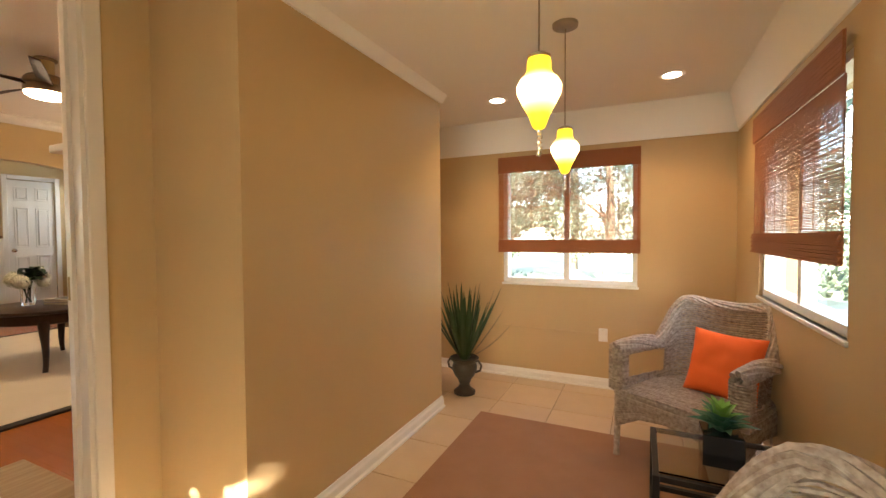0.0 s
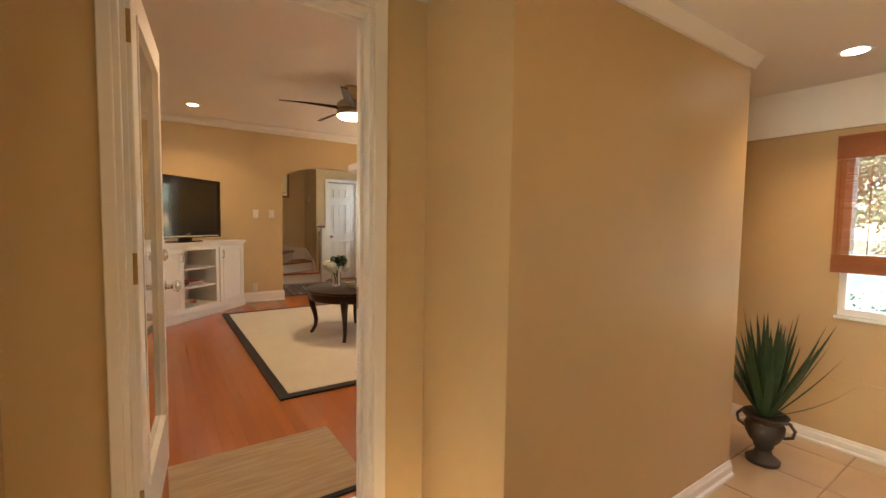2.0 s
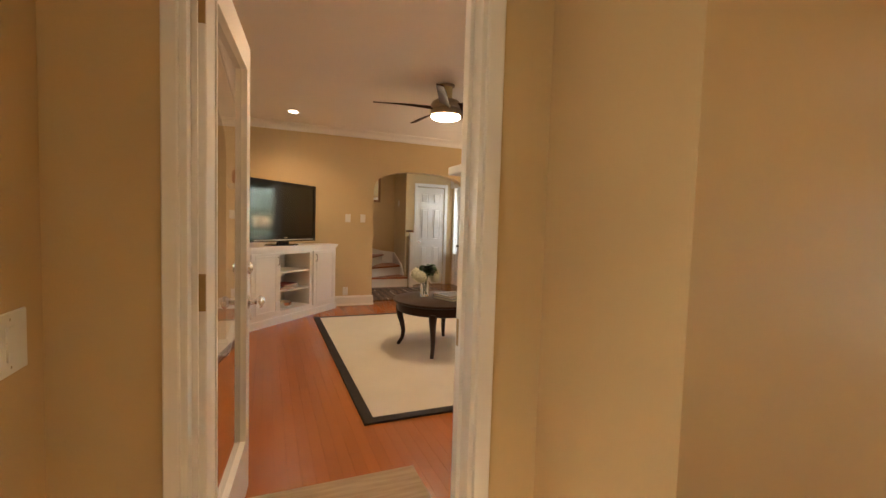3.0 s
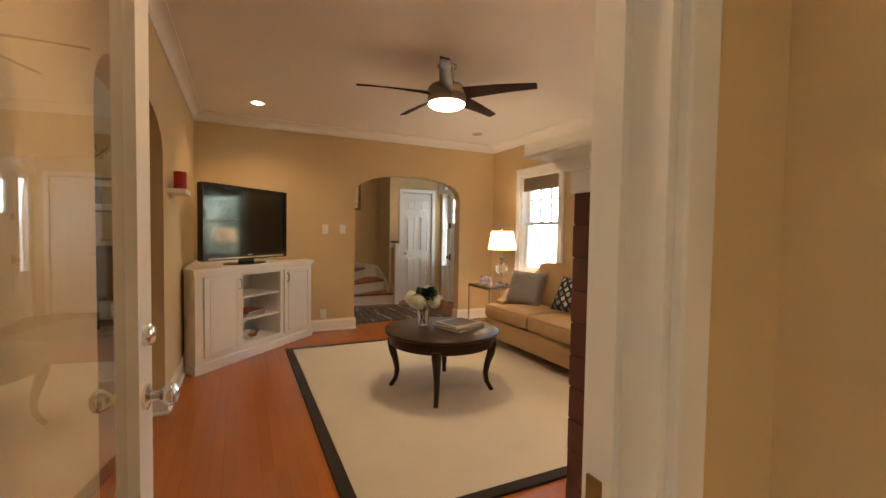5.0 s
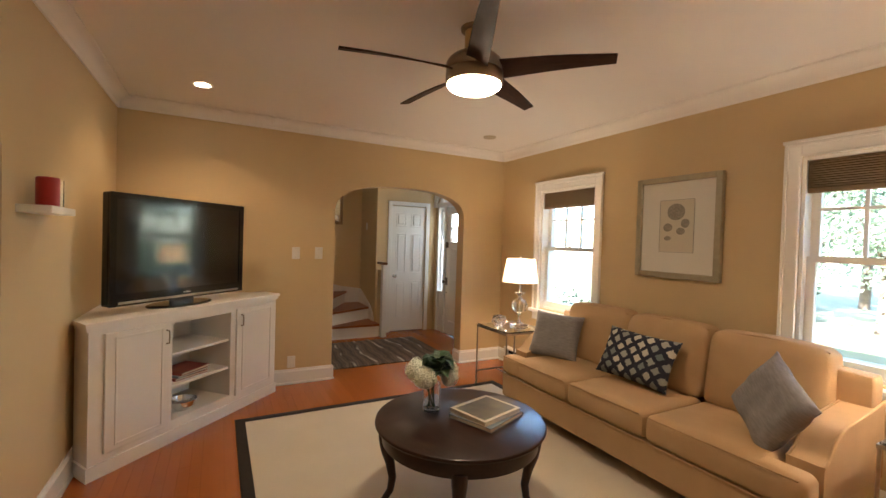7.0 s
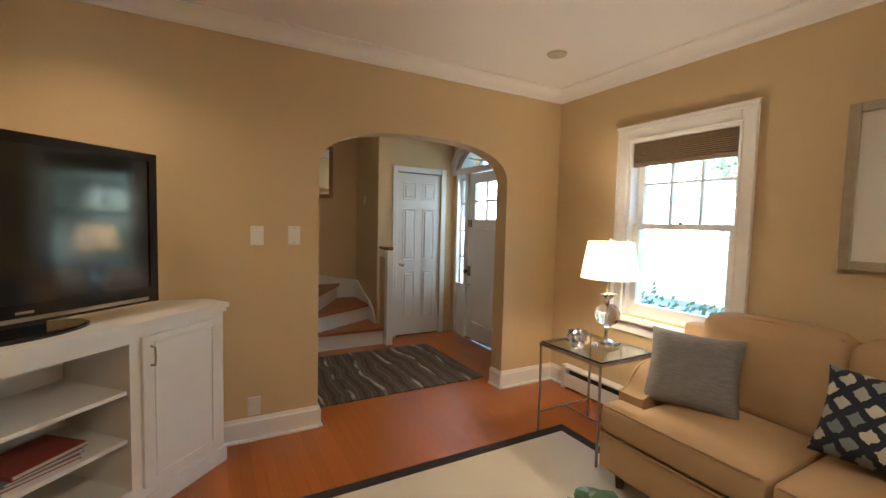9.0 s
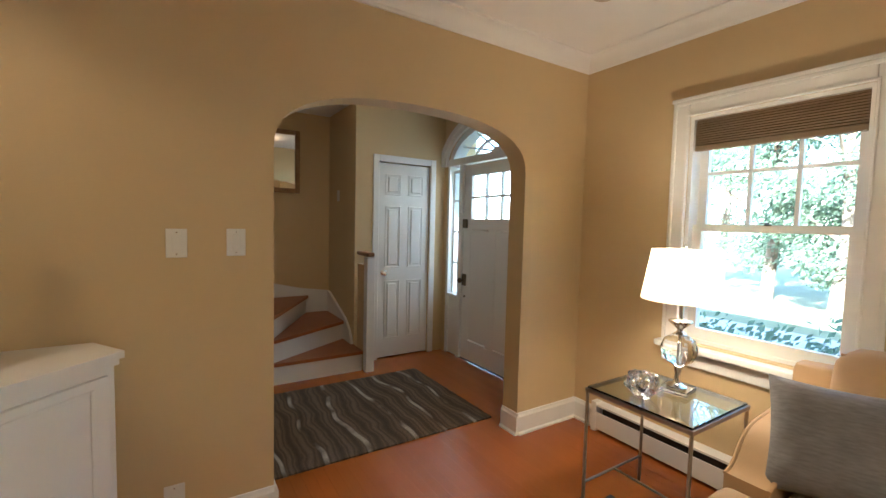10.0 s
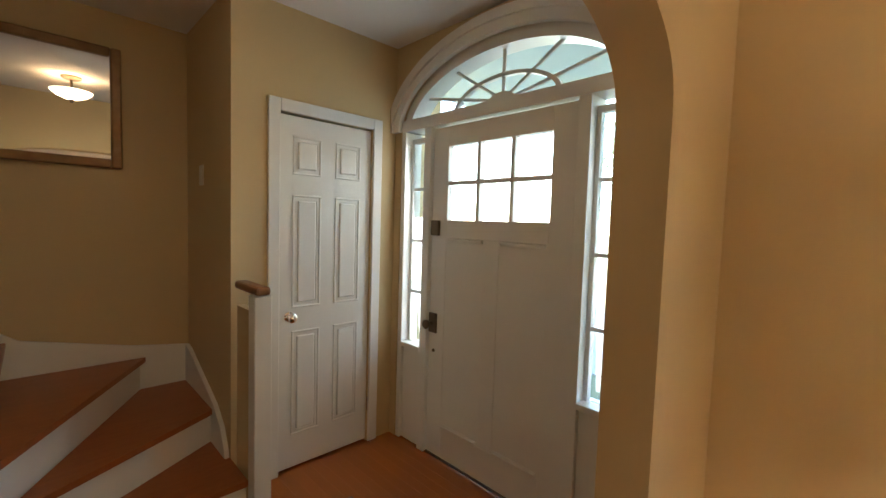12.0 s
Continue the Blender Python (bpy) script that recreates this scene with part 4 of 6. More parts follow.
def table_lamp(m, label):
    t = thing("table_lamp", m, label, "lamp", "table lamps")
    part("foot", box(bmesh.new(), (-0.065, -0.065, 0), (0.065, 0.065, 0.022), 0.004), CRYSTAL, t, "square crystal foot")
    part("stem", lathe([(0, 0.022), (0.045, 0.022), (0.045, 0.03), (0.018, 0.045), (0.012, 0.08), (0.02, 0.12), (0.012, 0.13), (0, 0.13)], 28), CHROME, t, "polished nickel stem", True)
    part("crystal_globe", lathe([(0, 0.13), (0.03, 0.132), (0.062, 0.155), (0.078, 0.19), (0.08, 0.215), (0.066, 0.25), (0.035, 0.272), (0, 0.275)], 16), CRYSTAL, t, "faceted crystal globe")
    part("core_rod", tube([(0, 0, 0.13), (0, 0, 0.275)], 0.005, 10), CHROME, t)
    part("neck", lathe([(0, 0.275), (0.03, 0.277), (0.014, 0.29), (0.014, 0.30), (0.052, 0.335), (0.052, 0.342), (0.01, 0.35), (0.008, 0.43), (0, 0.43)], 28), CHROME, t, "polished nickel neck", True)
    bm = bmesh.new()
    n = 48
    for r0, r1, flip in ((0.178, 0.140, False), (0.175, 0.137, True)):
        a = [bm.verts.new((r0 * math.cos(2 * math.pi * i / n), r0 * math.sin(2 * math.pi * i / n), 0.44)) for i in range(n)]
        b = [bm.verts.new((r1 * math.cos(2 * math.pi * i / n), r1 * math.sin(2 * math.pi * i / n), 0.675)) for i in range(n)]
        for i in range(n):
            f = (a[i], a[(i + 1) % n], b[(i + 1) % n], b[i])
            bm.faces.new(f[::-1] if flip else f)
        if flip:
            for i in range(n):
                bm.faces.new((oa[i], oa[(i + 1) % n], a[(i + 1) % n], a[i]))
                bm.faces.new((ob_[i], ob_[(i + 1) % n], b[(i + 1) % n], b[i]))
        oa, ob_ = a, b
    sh = part("shade", bm, LAMPSHADE, t, "lit ivory linen drum shade", True)
    part("finial", lathe([(0, 0.655), (0.006, 0.655), (0.006, 0.68), (0.012, 0.688), (0.008, 0.70), (0, 0.704)], 16), CHROME, t, smooth=True)
    part("shade_spider", boxes(((-0.136, -0.002, 0.662), (0.136, 0.002, 0.666)), ((-0.002, -0.136, 0.662), (0.002, 0.136, 0.666))), CHROME, t)
    return t


table_lamp(pose(-6.275, 3.74, 0.627, 0, 0, 10), "crystal table lamp with a lit ivory shade")
table_lamp(pose(-3.37, 3.92, 0.627, 0, 0, 25), "crystal table lamp with a lit ivory shade")
cb = thing("crystal_bowl", pose(-6.325, 3.535, 0.627), "round swirled crystal ornament on the end table", "ornament")
for k in range(9):
    a = 2 * math.pi * k / 9
    bm = bmesh.new()
    tube([(0.028 * math.cos(a), 0.028 * math.sin(a), 0.008), (0.062 * math.cos(a + 0.3), 0.062 * math.sin(a + 0.3), 0.05), (0.05 * math.cos(a + 0.7), 0.05 * math.sin(a + 0.7), 0.095), (0.015 * math.cos(a + 1), 0.015 * math.sin(a + 1), 0.108)], [0.012, 0.019, 0.016, 0.008], 8, bm)
    part("crystal_petal", bm, CRYSTAL, cb, smooth=True)

# ---- corner cabinet with television ----
cab = thing("corner_cabinet", pose(-6.535, 0.99, 0, 0, 0, 135), "cream painted corner media cabinet with open shelves", "cabinet")
part("cupboard", prism([(-0.815, 0.0), (-0.283, 0.0), (-0.283, 0.45), (-0.55, 0.38), (-0.775, 0.18)], "z", 0.085, 0.872), CREAM, cab)
part("cupboard", prism([(0.238, 0.0), (0.775, 0.0), (0.812, 0.165), (0.6, 0.38), (0.238, 0.45)], "z", 0.085, 0.872), CREAM, cab)
part("niche_back", boxes(((-0.283, 0.42, 0.085), (0.238, 0.45, 0.872))), CREAM, cab)
part("niche_floor", boxes(((-0.283, 0.0, 0.085), (0.238, 0.42, 0.15))), CREAM, cab)
part("niche_header", boxes(((-0.283, 0.0, 0.825), (0.238, 0.42, 0.872))), CREAM, cab)
part("plinth", prism([(-0.83, -0.012), (0.785, -0.012), (0.82, 0.165), (0.6, 0.38), (-0.55, 0.38), (-0.785, 0.18)], "z", 0.0, 0.085), CREAM, cab)
bm = prism([(-0.85, -0.03), (0.79, -0.03), (0.832, 0.165), (0.025, 0.98), (-0.795, 0.165)], "z", 0.895, 0.92)
prism([(-0.838, -0.018), (0.78, -0.018), (0.825, 0.165), (0.025, 0.975), (-0.787, 0.165)], "z", 0.872, 0.895, bm)
part("worktop", bm, CREAM, cab)
for z in (0.385, 0.61):
    part("shelf", box(bmesh.new(), (-0.283, 0.02, z - 0.02), (0.238, 0.42, z), 0.002), CREAM, cab)
for a, b, hx in ((-0.735, -0.312, -0.345), (0.285, 0.742, 0.325)):
    dr = part("door", box(bmesh.new(), (a, -0.02, 0.13), (b, -0.001, 0.845), 0.004), CREAM, cab)
    m_ = 0.055
    for p, q in (((a + m_, 0.16), (a + m_ + 0.014, 0.815)), ((b - m_ - 0.014, 0.16), (b - m_, 0.815)), ((a + m_ + 0.014, 0.16), (b - m_ - 0.014, 0.174)), ((a + m_ + 0.014, 0.801), (b - m_ - 0.014, 0.815))):
        part("panel_bead", box(bmesh.new(), (p[0], -0.026, p[1]), (q[0], -0.0195, q[1]), 0.003), CREAM, dr)
    hb = tube([(hx, -0.02, 0.705), (hx, -0.045, 0.708), (hx, -0.048, 0.75), (hx, -0.045, 0.792), (hx, -0.02, 0.795)], 0.005, 8)
    part("handle", hb, FAN_METAL, dr, "slim pewter pull handle")
tv = thing("television", pose(-6.588, 0.848, 0.92, 0, 0, 135), "black flat-screen television on the corner cabinet", "television")
part("screen_housing", box(bmesh.new(), (-0.555, 0.004, 0.05), (0.555, 0.07, 0.78), 0.012), TV_BLACK, tv)
part("bezel", boxes(((-0.555, -0.008, 0.74), (0.555, 0.004, 0.78)), ((-0.555, -0.008, 0.05), (0.555, 0.004, 0.125)), ((-0.555, -0.008, 0.125), (-0.515, 0.004, 0.74)), ((0.515, -0.008, 0.125), (0.555, 0.004, 0.74))), TV_BLACK, tv)
part("screen", boxes(((-0.515, -0.001, 0.125), (0.515, 0.0035, 0.74))), TV_SCREEN, tv, "dark reflective screen")
part("speaker_strip", boxes(((-0.50, -0.011, 0.062), (0.50, -0.008, 0.078))), FAN_METAL, tv, "thin grey strip under the screen")
part("stand_neck", box(bmesh.new(), (-0.09, 0.02, 0.015), (0.09, 0.06, 0.09), 0.006), TV_BLACK, tv)
part("stand_base", lathe([(0, 0), (0.17, 0), (0.17, 0.01), (0.16, 0.016), (0, 0.02)], 40), TV_BLACK, tv, at=Matrix.LocRotScale((0, 0.05, 0), None, (1.5, 0.8, 1)))
part("media_badge", boxes(((-0.03, -0.010, 0.092), (0.03, -0.008, 0.102))), CHROME, tv)
cm = pose(-6.535, 0.99, 0, 0, 0, 135)
for k, (c, h) in enumerate(((COVER_R, 0.018), (COVER_B, 0.014), (COVER_R, 0.02))):
    book("book", cm @ pose(-0.06 + 0.01 * k, 0.17, 0.386 + (0, 0.0185, 0.033)[k], 0, 0, 4 * k - 3), 0.27, 0.22, h, c, "hardback book stacked flat on the cabinet shelf")
bw = thing("silver_bowl", cm @ pose(-0.11, 0.10, 0.151), "small polished silver bowl on the cabinet shelf", "bowl")
part("bowl_shell", lathe([(0, 0.0), (0.042, 0.0), (0.048, 0.01), (0.084, 0.036), (0.096, 0.078), (0.092, 0.078), (0.08, 0.04), (0.036, 0.016), (0, 0.014)], 32), CHROME, bw, smooth=True)

# ---- ceiling fan and small ceiling things ----
fn = thing("ceiling_fan", pose(-4.808, 2.226, 2.57), "bronze five-blade ceiling fan with a lit frosted lens", "ceiling fan")
part("canopy", lathe([(0, -0.02), (0.066, -0.02), (0.076, -0.014), (0.078, 0.0), (0, 0.0)], 36), FAN_METAL, fn, smooth=True)
part("downrod", lathe([(0, -0.15), (0.056, -0.15), (0.056, -0.02), (0, -0.02)], 36), BRASS_SATIN, fn, "wide satin brass hanging tube", True)
part("motor_cap", lathe([(0, -0.142), (0.085, -0.142), (0.122, -0.152), (0.14, -0.17), (0.144, -0.178), (0, -0.178)], 56), FAN_METAL, fn, smooth=True)
part("motor_housing", lathe([(0, -0.181), (0.146, -0.181), (0.149, -0.186), (0.149, -0.222), (0.146, -0.226), (0, -0.226)], 56), FAN_METAL, fn, smooth=True)
part("light_ring", lathe([(0, -0.229), (0.147, -0.229), (0.15, -0.234), (0.15, -0.286), (0.145, -0.293), (0, -0.293)], 56), FAN_METAL, fn, smooth=True)
part("light_lens", lathe([(0.0, -0.293), (0.14, -0.294), (0.139, -0.303), (0.118, -0.318), (0.065, -0.331), (0, -0.335)], 56), FAN_LENS, fn, "lit frosted glass lens", True)
for k in range(5):
    bm = bmesh.new()
    rows = []
    for i in range(13):
        s = i / 12
        r = 0.135 + 0.56 * s
        # broad at the root, drawn in towards a narrow squared tip; pitched more at the root
        w = 0.060 * (1 - 0.46 * s ** 0.8) + 0.004 * math.sin(math.pi * s)
        tw = -math.radians(27 - 13 * s)
        row = []
        for side, th in ((-1, -0.003), (-0.96, -0.005), (0.96, -0.005), (1, -0.003), (1, 0.003), (0.96, 0.005), (-0.96, 0.005), (-1, 0.003)):
            y, z = side * w * math.cos(tw), side * w * math.sin(tw) + th
            row.append(bm.verts.new((r, y, z - 0.222 + 0.006 * math.sin(math.pi * s))))
        rows.append(row)
    for p, q in zip(rows, rows[1:]):
        for i in range(8):
            bm.faces.new((p[i], p[(i + 1) % 8], q[(i + 1) % 8], q[i]))
    bm.faces.new(rows[0])
    bm.faces.new(rows[-1][::-1])
    part("blade", bm, BLADE, fn, "dark walnut fan blade", True, pose(0, 0, 0, 0, 0, 45 + 72 * k))


def downlight(x, y, z, lit=True):
    d = thing("recessed_light", pose(x, y, z), "white recessed ceiling light" + (" switched on" if lit else " switched off"), "ceiling light", "recessed lights")
    bm = bmesh.new()
    n = 32
    prof = [(0.052, 0.0), (0.052, -0.003), (0.072, -0.006), (0.076, -0.002), (0.076, 0.0)]
    lathe(prof, n, bm)
    part("trim_ring", bm, TRIM, d, smooth=True)
    part("lens", lathe([(0, -0.002), (0.051, -0.002), (0.051, -0.004), (0, -0.0045)], n), LENS if lit else CEIL, d, "glowing lens" if lit else "")
    return d


# only the first is seen; the two at x -2.95 are added fittings
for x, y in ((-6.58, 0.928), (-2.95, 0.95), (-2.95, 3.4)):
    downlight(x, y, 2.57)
sm = thing("ceiling_vent", pose(-6.65, 3.565, 2.57), "small round beige ceiling fitting near the corner", "vent")
part("ring", lathe([(0.03, 0), (0.03, -0.008), (0.06, -0.012), (0.068, -0.004), (0.068, 0)], 32), COVER_G, sm, smooth=True)
part("disc", lathe([(0, -0.003), (0.03, -0.003), (0.03, -0.006), (0, -0.006)], 24), COVER_G, sm)

# ---- things on the living room walls ----
fr = thing("framed_print", pose(-4.95, Y_WIN - 0.002, 1.617), "silver framed botanical print in a wide white mat", "picture")
w, h = 0.34, 0.397
SILVER = mat("champagne_frame", (0.46, 0.41, 0.29), 0.35, 0.6, second=(0.40, 0.35, 0.25), scale=25)
MATBOARD = mat("white_matboard", (0.72, 0.69, 0.61), 0.9, second=(0.70, 0.67, 0.59), scale=8)
INK = mat("grey_ink_wash", (0.16, 0.14, 0.11), 0.9, second=(0.40, 0.36, 0.29), scale=60, mix=0.6)
for a, b in (((-w, -0.045, -h), (-w + 0.045, 0, h)), ((w - 0.045, -0.045, -h), (w, 0, h)), ((-w + 0.045, -0.045, h - 0.045), (w - 0.045, 0, h)), ((-w + 0.045, -0.045, -h), (w - 0.045, 0, -h + 0.045))):
    part("frame_rail", box(bmesh.new(), a, b, 0.006), SILVER, fr)
part("mat_board", boxes(((-w + 0.045, -0.022, -h + 0.045), (w - 0.045, -0.004, h - 0.045))), MATBOARD, fr)
part("print_sheet", boxes(((-0.135, -0.0235, -0.19), (0.135, -0.022, 0.21))), PAPER, fr, "cream printed sheet")
part("print_line", boxes(((-0.14, -0.0245, -0.195), (-0.137, -0.022, 0.215)), ((0.137, -0.0245, -0.195), (0.14, -0.022, 0.215)), ((-0.137, -0.0245, 0.212), (0.137, -0.022, 0.215)), ((-0.137, -0.0245, -0.195), (0.137, -0.022, -0.192))), INK, fr)
for x, z, r, sq in ((-0.005, 0.12, 0.072, 0.9), (-0.07, 0.0, 0.038, 0.85), (0.035, -0.03, 0.034, 0.8), (0.07, 0.03, 0.034, 1.0), (-0.07, -0.085, 0.03, 0.6)):
    part("print_motif", lathe([(0, 0), (r, 0), (r, 0.001), (0, 0.0012)], 24), INK, fr, at=Matrix.LocRotScale((x, -0.0235, z), Euler((radians(90), 0, 0)), (1, sq, 1)))


def wall_plate(m, label, kind="switch", w=0.075, h=0.118):
    p = thing("light_switch" if kind == "switch" else "power_outlet", m, label, kind, "switches and outlets")
    part("plate", box(bmesh.new(), (-w / 2, -0.007, -h / 2), (w / 2, 0, h / 2), 0.003), PLASTIC_W, p)
    if kind == "switch":
        part("toggle", box(bmesh.new(), (-0.016, -0.011, -0.033), (0.016, -0.006, 0.033), 0.002), PLASTIC_W, p)
    else:
        for z in (-0.024, 0.024):
            part("socket", lathe([(0, 0), (0.016, 0), (0.016, 0.002), (0, 0.002)], 20), PLASTIC_W, p, at=pose(0, -0.007, z, 90))
    for z in (-h / 2 + 0.014, h / 2 - 0.014):
        part("screw", lathe([(0, 0), (0.003, 0), (0, 0.001)], 8), CHROME, p, at=pose(0, -0.007, z, 90))
    return p


wall_plate(pose(X_ARCH, 1.732, 1.292, 0, 0, 90), "white light switch plate on the tan wall")
wall_plate(pose(X_ARCH, 1.952, 1.295, 0, 0, 90), "white light switch plate on the tan wall")
wall_plate(pose(X_ARCH, 1.712, 0.215, 0, 0, 90), "white power outlet above the baseboard", "outlet")
wall_plate(pose(-2.0, 0.20, 0.985, 0, 0, 180), "white double light switch plate beside the door", "switch", 0.12, 0.118)

ws = thing("wall_shelf", pose(-5.48, Y_LEFT, 1.52), "small white floating wall shelf", "shelf")
part("board", box(bmesh.new(), (-0.17, 0.0, 0), (0.17, 0.12, 0.035), 0.004), TRIM, ws)
cd = thing("pillar_candle", pose(-5.43, 0.372, 1.555), "thick dark red pillar candle on the wall shelf", "candle")
part("wax", lathe([(0, 0), (0.04, 0), (0.042, 0.004), (0.042, 0.125), (0.038, 0.13), (0.03, 0.122), (0, 0.12)], 28), RED_WAX, cd, smooth=True)
part("wick", tube([(0, 0, 0.12), (0.002, 0, 0.135)], 0.0015, 6), BLACK_METAL, cd)
gc = thing("glass_cylinder", pose(-5.56, 0.36, 1.555), "clear glass candle cylinder on the wall shelf", "candle holder")
part("cylinder_wall", lathe([(0, 0), (0.036, 0), (0.036, 0.13), (0.033, 0.13), (0.033, 0.006), (0, 0.006)], 28), GLASS, gc, smooth=True)

ht = thing("baseboard_heater", pose(-5.0, Y_WIN, 0), "white electric baseboard heater with a dark slot", "heater")
part("back_panel", boxes(((-2.02, -0.012, 0.02), (2.0, -0.001, 0.20))), TRIM, ht)
part("front_panel", box(bmesh.new(), (-2.02, -0.062, 0.02), (2.0, -0.055, 0.135), 0.002), TRIM, ht)
part("top_panel", prism([(-0.012, 0.20), (-0.062, 0.188), (-0.062, 0.176), (-0.012, 0.19)], "x", -2.02, 2.0), TRIM, ht)
part("fin_bank", boxes(((-1.98, -0.05, 0.05), (1.96, -0.014, 0.17))), BLACK_METAL, ht, "dark heating fins inside the slot")
part("end_cap", box(bmesh.new(), (-2.06, -0.064, 0.0), (-2.02, -0.001, 0.203), 0.003), TRIM, ht)
part("end_cap", box(bmesh.new(), (2.0, -0.064, 0.0), (2.04, -0.001, 0.203), 0.003), TRIM, ht)
wall_plate(pose(-9.61, 3.20, 1.66), "small white switch on the stair wall", "switch", 0.07, 0.115)

# ---- entrance hall: front door with sidelights and fanlight ----
fd = thing("front_door", pose(DOORMID, 4.235, 0), "white painted front door with six small panes", "door", kind="structure")
L, R, H = -0.467, 0.467, 1.99
part("stile", box(bmesh.new(), (L, 0, 0.012), (L + 0.125, 0.045, H), 0.003), TRIM, fd)
part("stile", box(bmesh.new(), (R - 0.125, 0, 0.012), (R, 0.045, H), 0.003), TRIM, fd)
part("rail", box(bmesh.new(), (L + 0.125, 0, 1.875), (R - 0.125, 0.045, H), 0.003), TRIM, fd)
part("rail", box(bmesh.new(), (L + 0.125, 0, 1.345), (R - 0.125, 0.045, 1.448), 0.003), TRIM, fd)
part("rail", box(bmesh.new(), (L + 0.125, 0, 0.012), (R - 0.125, 0.045, 0.20), 0.003), TRIM, fd)
part("mid_stile", box(bmesh.new(), (-0.05, 0, 0.20), (0.05, 0.045, 1.345), 0.003), TRIM, fd)
for a, b in ((L + 0.125, -0.05), (0.05, R - 0.125)):
    part("panel", boxes(((a, 0.0025, 0.20), (b, 0.035, 1.345))), TRIM, fd)
    for z in (1.322, 0.20):
        part("panel_moulding", prism([(0.006, z), (-0.012, z + 0.004), (-0.014, z + 0.016), (0.006, z + 0.024)], "x", a + 0.012, b - 0.012), TRIM, fd)
for i in range(3):
    for j in range(2):
        a = L + 0.125 + i * 0.228
        z = 1.448 + j * 0.2135
        g = part("pane", boxes(((a, 0.02, z), (a + 0.228, 0.025, z + 0.2135))), PANE, fd)
        g.visible_shadow = False
for x in (-0.114, 0.114):
    part("glazing_bar", boxes(((x - 0.012, 0.004, 1.448), (x + 0.012, 0.04, 1.875))), TRIM, fd)
part("glazing_bar", boxes(((L + 0.125, 0.005, 1.65), (R - 0.125, 0.039, 1.673))), TRIM, fd)
part("deadbolt", boxes(((L + 0.01, -0.022, 1.355), (L + 0.075, -0.0005, 1.445), 0.004)), BRONZE, fd, "dark bronze square deadbolt")
part("door_handle_plate", boxes(((L + 0.005, -0.012, 0.765), (L + 0.07, -0.0005, 0.885), 0.003)), BRONZE, fd, "dark bronze handle plate")
part("door_handle", lathe([(0, 0), (0.012, 0), (0.012, 0.02), (0.026, 0.035), (0.028, 0.05), (0.016, 0.06), (0, 0.06)], 20), BRONZE, fd, "dark bronze knob", True, pose(L + 0.03, -0.012, 0.82, 90))
part("lower_lock", lathe([(0, 0), (0.011, 0), (0.01, 0.006), (0, 0.007)], 16), BRONZE, fd, at=pose(L + 0.045, -0.0005, 0.655, 90))
part("sweep", boxes(((L, -0.006, 0.0), (R, 0.04, 0.012))), BRONZE, fd)

en = thing("door_surround", pose(DOORMID, 4.21, 0), "white entrance surround with sidelights and sunburst fanlight", "door surround", kind="structure")
for s in (-1, 1):
    part("post", box(bmesh.new(), (s * 0.475, 0.004, 0), (s * 0.535, 0.14, 2.0), 0.003), TRIM, en)
    part("outer_post", box(bmesh.new(), (s * 0.715, 0.004, 0), (s * 0.752, 0.14, 2.0), 0.003), TRIM, en)
    part("sidelight_panel", boxes(((s * 0.535, 0.03, 0), (s * 0.715, 0.12, 0.62))), TRIM, en)
    part("sidelight_sill", box(bmesh.new(), (s * 0.532, 0.0, 0.62), (s * 0.72, 0.12, 0.65), 0.003), TRIM, en)
    g = part("sidelight_pane", boxes(((s * 0.535, 0.075, 0.65), (s * 0.715, 0.08, 1.96))), PANE, en)
    g.visible_shadow = False
    for z in (0.98, 1.31, 1.64):
        part("glazing_bar", boxes(((s * 0.535, 0.062, z - 0.009), (s * 0.715, 0.092, z + 0.009))), TRIM, en)
    part("stop", boxes(((s * 0.535, 0.06, 0.65), (s * 0.555, 0.095, 1.96)), ((s * 0.695, 0.06, 0.65), (s * 0.715, 0.095, 1.96)), ((s * 0.555, 0.06, 1.93), (s * 0.695, 0.095, 1.96)))
         , TRIM, en)
part("transom", box(bmesh.new(), (-0.752, -0.004, 2.0), (0.752, 0.14, 2.07), 0.004), TRIM, en)


def band(a0, b0, a1, b1, y0, y1, z, n=40):
    """Half-ellipse band between an inner and an outer curve."""
    bm = bmesh.new()
    ring = []
    for i in range(n + 1):
        t = math.pi * i / n
        ring.append([bm.verts.new((a * math.cos(t), y, z + b * math.sin(t))) for a, b, y in ((a0, b0, y0), (a1, b1, y0), (a1, b1, y1), (a0, b0, y1))])
    for p, q in zip(ring, ring[1:]):
        for i in range(4):
            bm.faces.new((p[i], p[(i + 1) % 4], q[(i + 1) % 4], q[i]))
    bm.faces.new(ring[0])
    bm.faces.new(ring[-1][::-1])
    return bm


part("arch_casing", band(0.75, 0.40, 0.835, 0.485, -0.03, 0.0, 2.0), TRIM, en, smooth=True)
part("arch_bead", band(0.80, 0.455, 0.855, 0.505, -0.045, -0.03, 2.0), TRIM, en, smooth=True)
part("arch_frame", band(0.695, 0.345, 0.754, 0.418, 0.02, 0.13, 2.0), TRIM, en, smooth=True)
bm = bmesh.new()
cv = [bm.verts.new((0, 0.08, 2.07))]
for i in range(33):
    t = math.pi * i / 32
    cv.append(bm.verts.new((0.71 * math.cos(t), 0.08, 2.0 + max(0.07, 0.36 * math.sin(t)))))
for i in range(1, len(cv) - 1):
    bm.faces.new((cv[0], cv[i], cv[i + 1]))
g = part("fanlight_pane", bm, PANE, en)
g.visible_shadow = False
